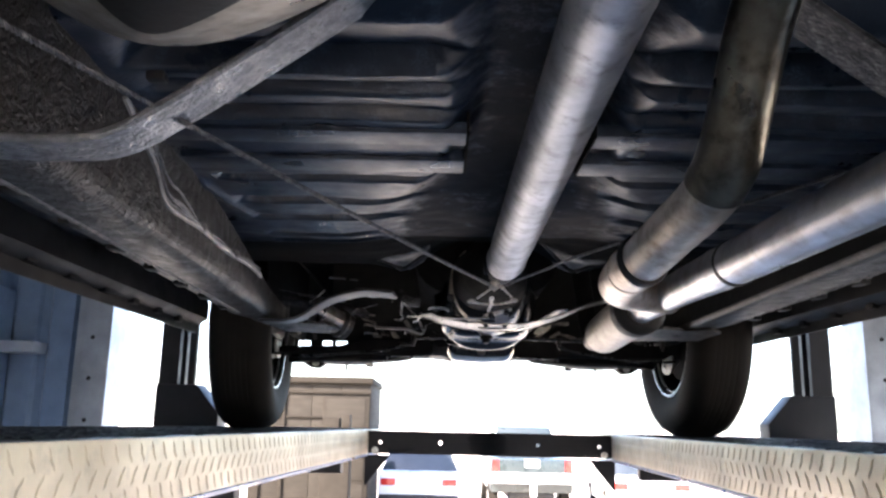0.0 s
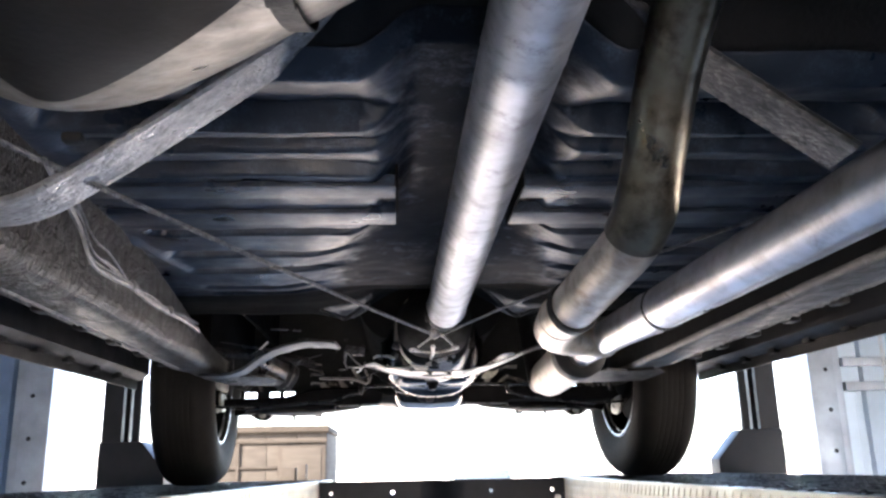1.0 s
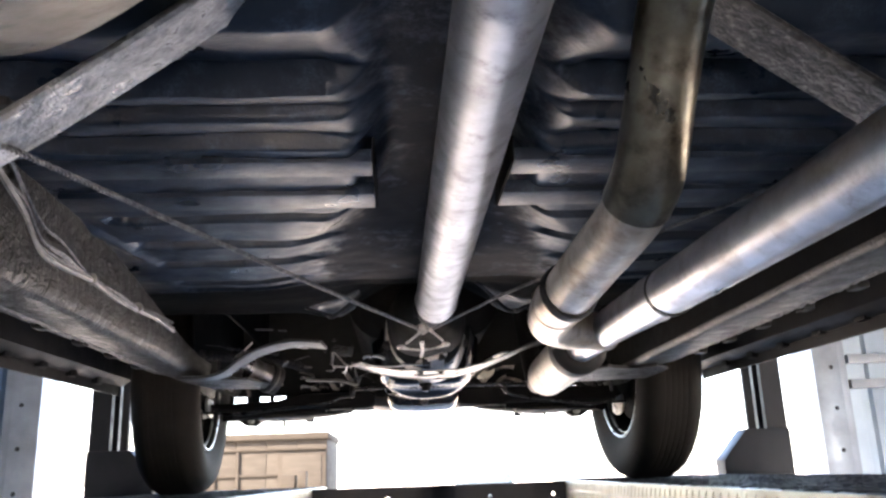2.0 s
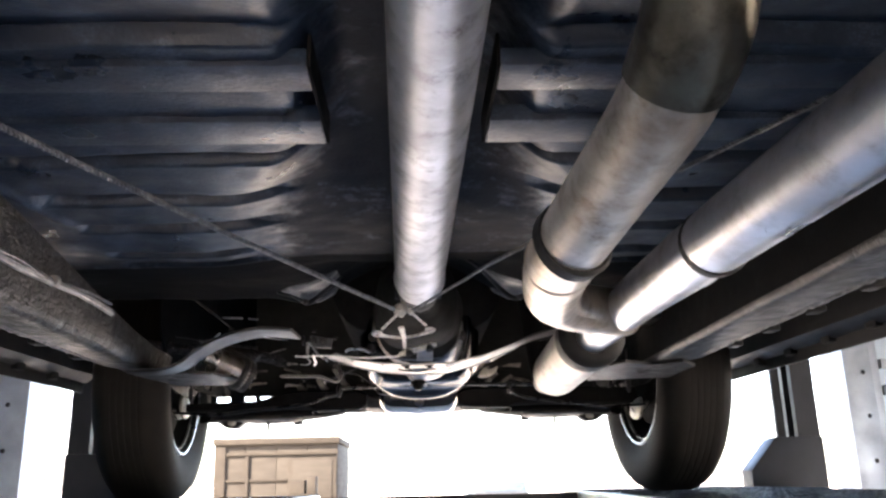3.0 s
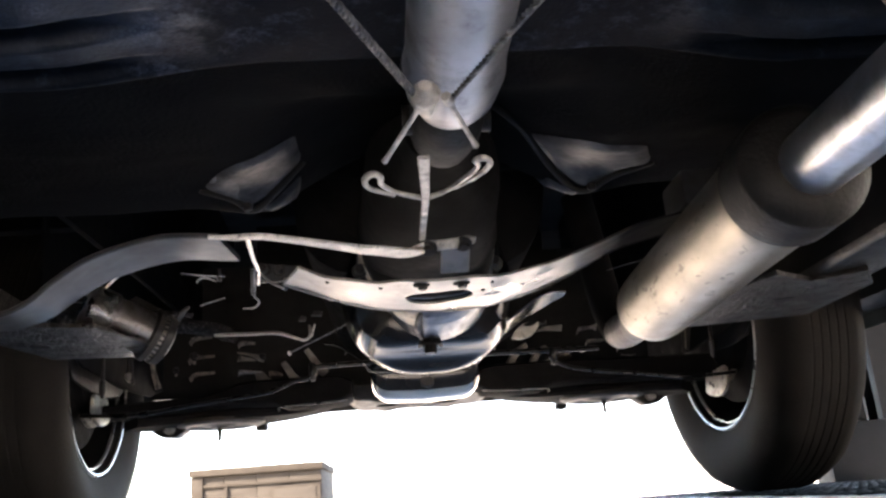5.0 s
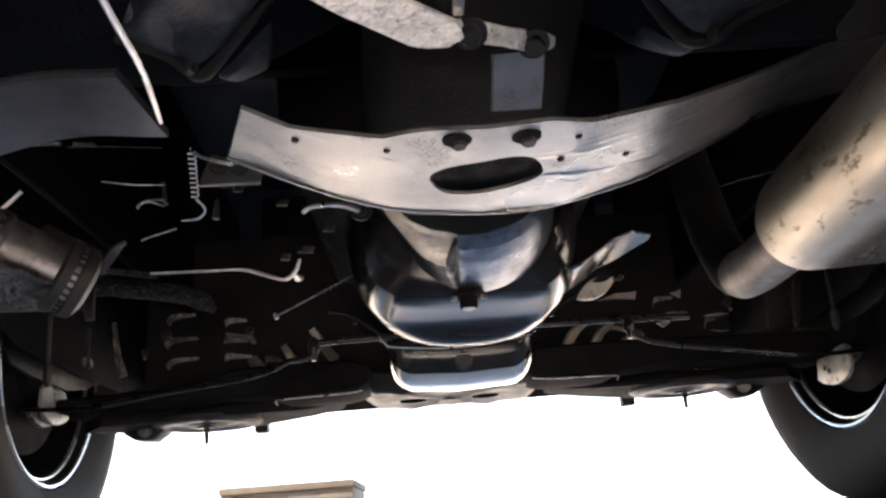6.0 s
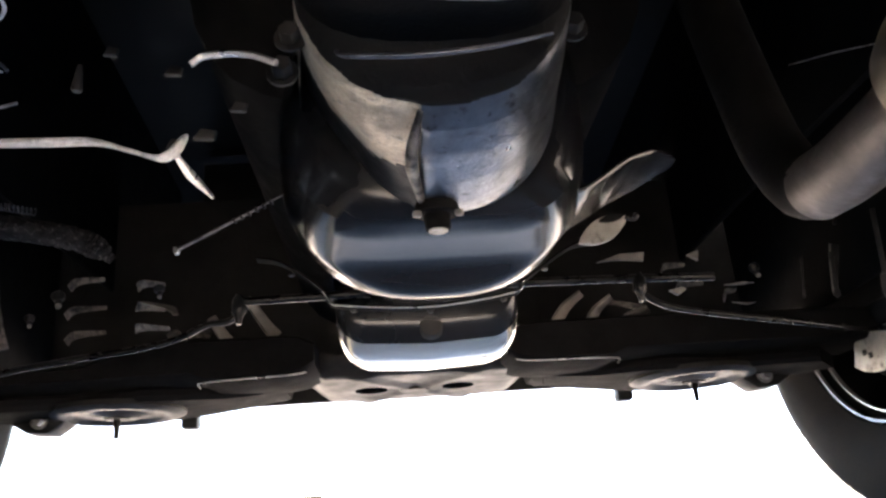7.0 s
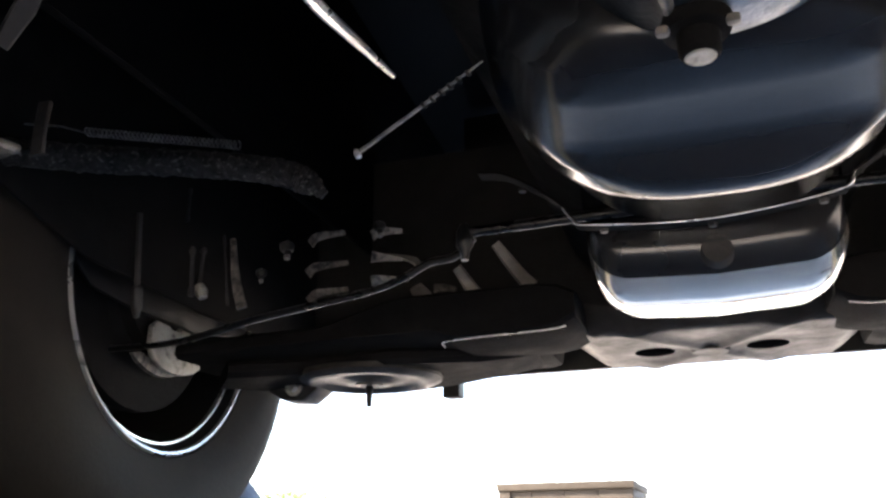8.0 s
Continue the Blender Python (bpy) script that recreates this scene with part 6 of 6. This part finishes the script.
sh = part("shift_linkage", ribbon(B(), [(-0.262, 2.03, 0.249), (-0.25, 2.03, 0.2485), (-0.215, 2.03, 0.2475), (-0.185, 2.03, 0.2465), (-0.165, 2.03, 0.24), (-0.15, 2.032, 0.236), (-0.142, 2.04, 0.245), (-0.139, 2.05, 0.258)], (0.0, 0.95, 0.31), [0.012, 0.021, 0.023, 0.021, 0.014, 0.012, 0.015, 0.004], 0.002, 6), LEVER, car, "bent pale linkage strip")
part("link_rod", tube(B(), [(-0.143, 2.045, 0.243), (-0.149, 2.1, 0.257), (-0.154, 2.15, 0.272), (-0.163, 2.23, 0.297)], [0.0018, 0.0034, 0.003, 0.0016], 8, 4), STRIP, sh)
rod = part("adjuster_rod", tube(B(), [(-0.196, 2.255, 0.262), (-0.15, 2.242, 0.279), (-0.106, 2.23, 0.296)], [0.0014, 0.0012, 0.0007], 8, 3), CABLE, car, "thin threaded adjuster rod")
for k in range(6):
    part("nut", straight(B(), (-0.148 + k * 0.0062, 2.2415 - k * 0.0016, 0.2795 + k * 0.0023), (-0.1465 + k * 0.0062, 2.241 - k * 0.0016, 0.2802 + k * 0.0023), [(0, 0.0026), (1, 0.0026)], 6), BLACKPART, rod)
part("ball_end", straight(B(), (-0.199, 2.256, 0.2645), (-0.196, 2.255, 0.2585), [(0, 0.0012), (0.4, 0.0024), (1, 0.002)], 10), STRIP, rod)
hose = [(-0.62, 2.31, 0.362), (-0.56, 2.34, 0.358), (-0.489, 2.369, 0.353), (-0.41, 2.395, 0.348), (-0.35, 2.419, 0.342), (-0.325, 2.432, 0.333), (-0.312, 2.44, 0.322)]
line = curve_pts(hose, 24)
rh = random.Random(8)
ho = part("grimy_hose", tube(B(), line, [0.0125 + 0.002 * noise.noise(Vector((0, k * 0.4, 0))) + rh.uniform(-0.0008, 0.0008) - 0.008 * ease(0.8, 1.0, k / len(line)) for k in range(len(line))], 16, 1), LINT, car, "grimy fabric-covered hose", smooth=80)
part("hose_spring", tube(B(), [(-0.56, 2.333, 0.384), (-0.53, 2.344, 0.382)] + [(-0.508 + 0.00042 * k, 2.352 + 0.000155 * k + 0.0038 * math.cos(k * 0.72), 0.3765 - 0.00004 * k + 0.0038 * math.sin(k * 0.72)) for k in range(310)], 0.0008, 5, 1), CABLE, ho)
fins = ((-0.453, 0.338, -0.404, 0.347, 2.69), (-0.45, 0.303, -0.403, 0.313, 2.69), (-0.451, 0.377, -0.409, 0.387, 2.69), (-0.343, 0.354, -0.311, 0.356, 2.63), (-0.343, 0.329, -0.31, 0.322, 2.63), (-0.343, 0.3, -0.303, 0.297, 2.63), (0.349, 0.311, 0.391, 0.317, 2.63), (0.334, 0.336, 0.37, 0.344, 2.63), (0.412, 0.295, 0.433, 0.305, 2.63))
for xa, za, xb, zb, y in fins:
    part("bracket_fin", ribbon(B(), [(xa, y - 0.005, za - 0.004), (xa * 0.8 + xb * 0.2, y, za * 0.4 + zb * 0.6 + 0.001), (xb, y + 0.005, zb)], (0, 0.8, -0.6), [0.014, 0.012, 0.006], 0.0015, 5), GRIMED, car)
bp = part("bracket_plate", prism(B(), [(-0.202, 0.292), (-0.193, 0.316), (-0.15, 0.309), (-0.154, 0.291)], 0.005, pose(0, 1.95, 0, 90), 0.001), GALVDARK, car)
for x, z in ((-0.186, 0.306), (-0.169, 0.304)):
    part("bolt", bolt(B(), (x, 1.9465, z), (0, -1, 0), 0.005, 0.012), DUSTY, bp)
part("clutch_rod", ribbon(B(), [(-0.133, 2.03, 0.295), (-0.124, 2.03, 0.3005), (-0.1, 2.03, 0.3005), (-0.083, 2.03, 0.294)], (0, 0.8, 0.5), [0.004, 0.007, 0.008], 0.004, 5), STRIP, car)
bm = B()
tube(bm, [(-0.302, 2.1, 0.338), (-0.297, 2.1, 0.345), (-0.28, 2.1, 0.346), (-0.273, 2.1, 0.34)], 0.0013, 6, 5)
part("wire_clip", bm, CABLE, car)
part("wire_clip", tube(B(), [(-0.297, 2.1, 0.305), (-0.29, 2.1, 0.308), (-0.264, 2.1, 0.315)], 0.0011, 6, 4), CABLE, car)
part("stud", straight(B(), (-0.225, 2.1, 0.342), (-0.226, 2.1, 0.322), [(0, 0.002), (0.9, 0.004), (1, 0.003)], 8), DUSTY, car)
for x, z, w in ((-0.162, 0.335, 0.006), (-0.14, 0.285, 0.008), (-0.16, 0.279, 0.005), (-0.118, 0.305, 0.006), (-0.205, 0.352, 0.005)):
    part("clip", prism(B(), [(x - w, z - 0.003), (x + w * 0.8, z - 0.004), (x + w, z + 0.002), (x - w * 0.3, z + 0.004)], 0.004, pose(0, 2.1, 0, 90), 0.001), DUSTY, car)
part("fork", ribbon(B(), [(-0.312, 2.1, 0.305), (-0.322, 2.1, 0.296), (-0.334, 2.1, 0.275)], (0.5, 0.7, 0.3), [0.004, 0.012, 0.008], 0.003, 4), DUSTY, car)
part("support_rod", tube(B(), [(-0.39, 2.05, 0.342), (-0.41, 2.05, 0.322), (-0.425, 2.05, 0.307)], [0.002, 0.002, 0.006], 8, 4), STRIP, car)
part("motor_plate", prism(B(), [(-0.4, 0.302), (-0.375, 0.318), (-0.325, 0.288), (-0.33, 0.28), (-0.36, 0.283)], 0.004, pose(0, 2.075, 0, 90), 0.001), DUSTY, st)
part("hanging_strap", ribbon(B(), [(-0.37, 2.17, 0.285), (-0.371, 2.17, 0.267), (-0.37, 2.17, 0.249)], (1, 0, 0), 0.01, 0.003, 3), DUSTY, car)
for s, rows in ((-1, ((-0.535, 0.366, -0.537, 0.406, 0.004), (-0.525, 0.334, -0.523, 0.277, 0.006), (-0.486, 0.343, -0.477, 0.263, 0.003))), (1, ((0.486, 0.319, 0.48, 0.268, 0.003), (0.525, 0.324, 0.522, 0.266, 0.006), (0.545, 0.36, 0.54, 0.39, 0.004)))):
    for xa, za, xb, zb, r in rows:
        r *= 0.5
        part("drop_link", straight(B(), (xa, 2.55, max(za, zb)), (xb, 2.552, min(za, zb)), [(0, r * 0.7), (0.1, r * 1.3), (0.2, r * 0.7), (0.8, r * 0.7), (0.85, r * 1.2), (0.97, r * 1.2), (1, r * 0.6)], 10), DUSTY, car)
for x, y, z, r in ((0.428, 2.56, 0.311, 0.007), (-0.415, 2.56, 0.322, 0.008), (-0.275, 2.48, 0.3, 0.006), (-0.45, 2.57, 0.3, 0.006)):
    jn = part("ball_stud", straight(B(), (x, y, z + r), (x + r * 0.3, y, z - r), [(0, r * 0.4), (0.15, r * 0.9), (0.45, r), (0.7, r * 0.8), (0.72, r * 0.5), (1, r * 0.45)], 12), BLACKPART, car)
    part("nut", bolt(B(), (x + r * 0.3, y - r * 0.2, z - r), (0.2, -0.4, -1), r * 0.45, r * 0.5, False), PALEDUST, jn)
# pale tabs, outlined and placed to fit the camera's view
for outl, y in (([(0.23, 0.326), (0.258, 0.3355), (0.29, 0.3365), (0.287, 0.325), (0.258, 0.329)], 2.55), ([(0.314, 0.286), (0.33, 0.2905), (0.335, 0.286), (0.323, 0.279)], 2.55), ([(0.342, 0.33), (0.358, 0.335), (0.355, 0.322)], 2.55), ([(0.403, 0.303), (0.428, 0.3065), (0.444, 0.304), (0.428, 0.302)], 2.6), ([(0.41, 0.28), (0.43, 0.2775), (0.441, 0.2785), (0.43, 0.2755)], 2.6)):
    part("edge_tab", prism(B(), outl, 0.005, pose(0, y, 0, 90), 0.001), PALEDUST, car, "small pale steel tab")
# narrow link with a thin pale tube along one edge
link = part("vertical_link", ribbon(B(), [(0.561, 2.6, 0.35), (0.553, 2.6, 0.315), (0.547, 2.6, 0.281)], (1, 0.2, 0), [0.013, 0.011, 0.007], 0.004, 3), DUSTY, car, "narrow dusty steel link")
part("bright_edge", tube(B(), [(0.5535, 2.597, 0.35), (0.5465, 2.597, 0.315), (0.543, 2.597, 0.284)], 0.0011, 6, 3), PALEDUST, link)
part("guard_bar", ribbon(B(), [(-0.507, 2.6, 0.358), (-0.5, 2.6, 0.31), (-0.489, 2.6, 0.273)], (1, 0.2, 0), [0.006, 0.01, 0.012], 0.004, 4), GRIMED, car)
def lens(xa, za, xb, zb, bulge, n=10):
    """A pointed oval between two tips."""
    a, b = Vector((xa, za, 0)), Vector((xb, zb, 0))
    side = Vector((-(b - a).y, (b - a).x, 0)).normalized()
    up = [a.lerp(b, k / n) + side * bulge * math.sin(math.pi * k / n) ** 0.8 for k in range(n)]
    down = [b.lerp(a, k / n) - side * bulge * math.sin(math.pi * k / n) ** 0.8 for k in range(n)]
    return [(q.x, q.y) for q in up + down]


eye = part("mount_eye", prism(B(), lens(0.157, 0.275, 0.207, 0.3, 0.0115), 0.005, pose(0, 2.33, 0, 90), 0.0015), KNUCKLE, car, "pale oval engine mount eye")
# dark oval laid on the eye for its shaded hole
part("eye_hole", prism(B(), lens(0.178, 0.2955, 0.203, 0.3, 0.0035), 0.002, pose(0, 2.3265, 0, 90)), BLACKPART, eye)
part("eye_hook", tube(B(), [(0.204, 2.328, 0.299), (0.212, 2.328, 0.2965), (0.216, 2.328, 0.301)], [0.0025, 0.002, 0.003], 8, 4), DUSTY, eye)
part("frame_bracket", ribbon(B(), [(-0.357, 2.69, 0.35), (-0.335, 2.69, 0.345), (-0.316, 2.69, 0.338), (-0.311, 2.69, 0.33)], (0, 0.6, 0.8), [0.002, 0.006, 0.012, 0.01], 0.003, 4), PALEDUST, car, "small pale bent steel bracket")
wr = random.Random(11)
harness = None
run = [(-0.452, 0.86, 0.372), (-0.452, 0.93, 0.345), (-0.456, 0.985, 0.331), (-0.4575, 1.035, 0.304), (-0.4575, 1.1, 0.297), (-0.4575, 1.2, 0.297), (-0.458, 1.3, 0.294), (-0.459, 1.4, 0.298), (-0.4605, 1.5, 0.3), (-0.462, 1.62, 0.304)]
for k in range(5):
    pts = []
    for j, (x, y, z) in enumerate(run):
        tight = 0.25 if j in (5, 7) else 1.0
        pts.append((x + 0.003 + 0.0035 * wr.random() * tight, y, z + tight * (0.0085 * (k - 2) * (0.8 if j < 5 else 0.45) + wr.uniform(-0.007, 0.007))))
    w = part("wiring" if harness is None else "strand", tube(B(), pts, 0.0019 if k else 0.0038, 6, 5), CABLE if k else WIRE, car if harness is None else harness, "loose twisted wires along the frame rail" if harness is None else "")
    harness = harness or w
for y, z in ((1.2, 0.297), (1.4, 0.298)):
    part("wire_tie", straight(B(), (-0.455, y, z), (-0.455, y + 0.01, z), [(0, 0.0075), (0.5, 0.0085), (1, 0.0075)], 10), WIRE, harness)
part("hose_clip", box(B(), -0.387, 0.752, 0.335, -0.368, 0.768, 0.345, 0.004), DUSTY, car)

# thin lines, pins and brackets on the gearbox side of the frame
for pts, r, m in (([(-0.306, 1.95, 0.333), (-0.27, 1.95, 0.331), (-0.232, 1.95, 0.327)], 0.0006, CABLE), ([(-0.298, 2.0, 0.324), (-0.27, 2.0, 0.319), (-0.244, 2.0, 0.317)], 0.0009, STRIP), ([(-0.303, 2.1, 0.341), (-0.292, 2.1, 0.345), (-0.276, 2.1, 0.339)], 0.0012, STRIP), ([(0.268, 2.1, 0.321), (0.305, 2.1, 0.33), (0.342, 2.1, 0.337)], 0.0007, CABLE)):
    part("pipe_clip", tube(B(), pts, [r * 0.6, r, r * 0.6], 7, 5), m, car)
dl = part("drop_link", straight(B(), (-0.545, 2.6, 0.352), (-0.547, 2.6, 0.305), [(0, 0.002), (0.1, 0.0042), (0.2, 0.0022), (0.9, 0.0022), (1, 0.004)], 10), DUSTY, car)
part("nut", straight(B(), (-0.547, 2.6, 0.305), (-0.54, 2.598, 0.29), [(0, 0.006), (0.5, 0.0078), (1, 0.005)], 8), KNUCKLE, dl)

# faint rods and pins beside the gearbox
for pts, r, m in (([(-0.375, 2.0, 0.364), (-0.35, 2.0, 0.363), (-0.335, 2.0, 0.362)], 0.002, CABLE), ([(-0.324, 2.0, 0.361), (-0.305, 2.0, 0.359)], 0.0018, CABLE), ([(-0.262, 2.05, 0.342), (-0.261, 2.05, 0.334), (-0.26, 2.05, 0.325)], 0.0022, DUSTY)):
    part("small_rod", tube(B(), pts, r, 7, 4), m, car)

# rolled seams of the floor laps, each with its screw
for poly in LAPS:
    edge = [Vector((*q, 0)) for q in resample(poly, 60)]
    for _ in range(3):
        edge = [(edge[i - 1] + edge[i] * 2 + edge[(i + 1) % 60]) / 4 + 0.0007 * noise.noise_vector(edge[i] * 70) for i in range(60)]
    mid = sum(edge, Vector()) / 60
    bm = B()
    loops = []
    for k in range(9):
        ring = [mid.lerp(q, 1 - k / 8.6) for q in edge]
        loops.append([(q.x, q.y, floor_z(q.x, q.y) - 0.004 * ease(0.0, 2.0, k)) for q in ring])
    rings(bm, loops)
    part("floor_lap", bm, LAP, car, "satin lap of the floor sheet, toned lighter as lit", smooth=80)
for pts, screw in zip(SEAMS, ((0.212, 1.914), (-0.2, 1.914))):
    seam = part("floor_seam", tube(B(), [(x, y, floor_z(x, y) + 0.001) for x, y in pts], [0.003] + [0.0055] * (len(pts) - 2) + [0.003], 10, 6), BLACKPART, car, "rolled black floor seam")
    z = floor_z(*screw)
    part("screw", straight(B(), (screw[0], screw[1], z + 0.003), (screw[0], screw[1] - 0.001, z - 0.0075), [(0, 0.006), (0.6, 0.0055), (1, 0.003)], 12), DUSTY, seam)
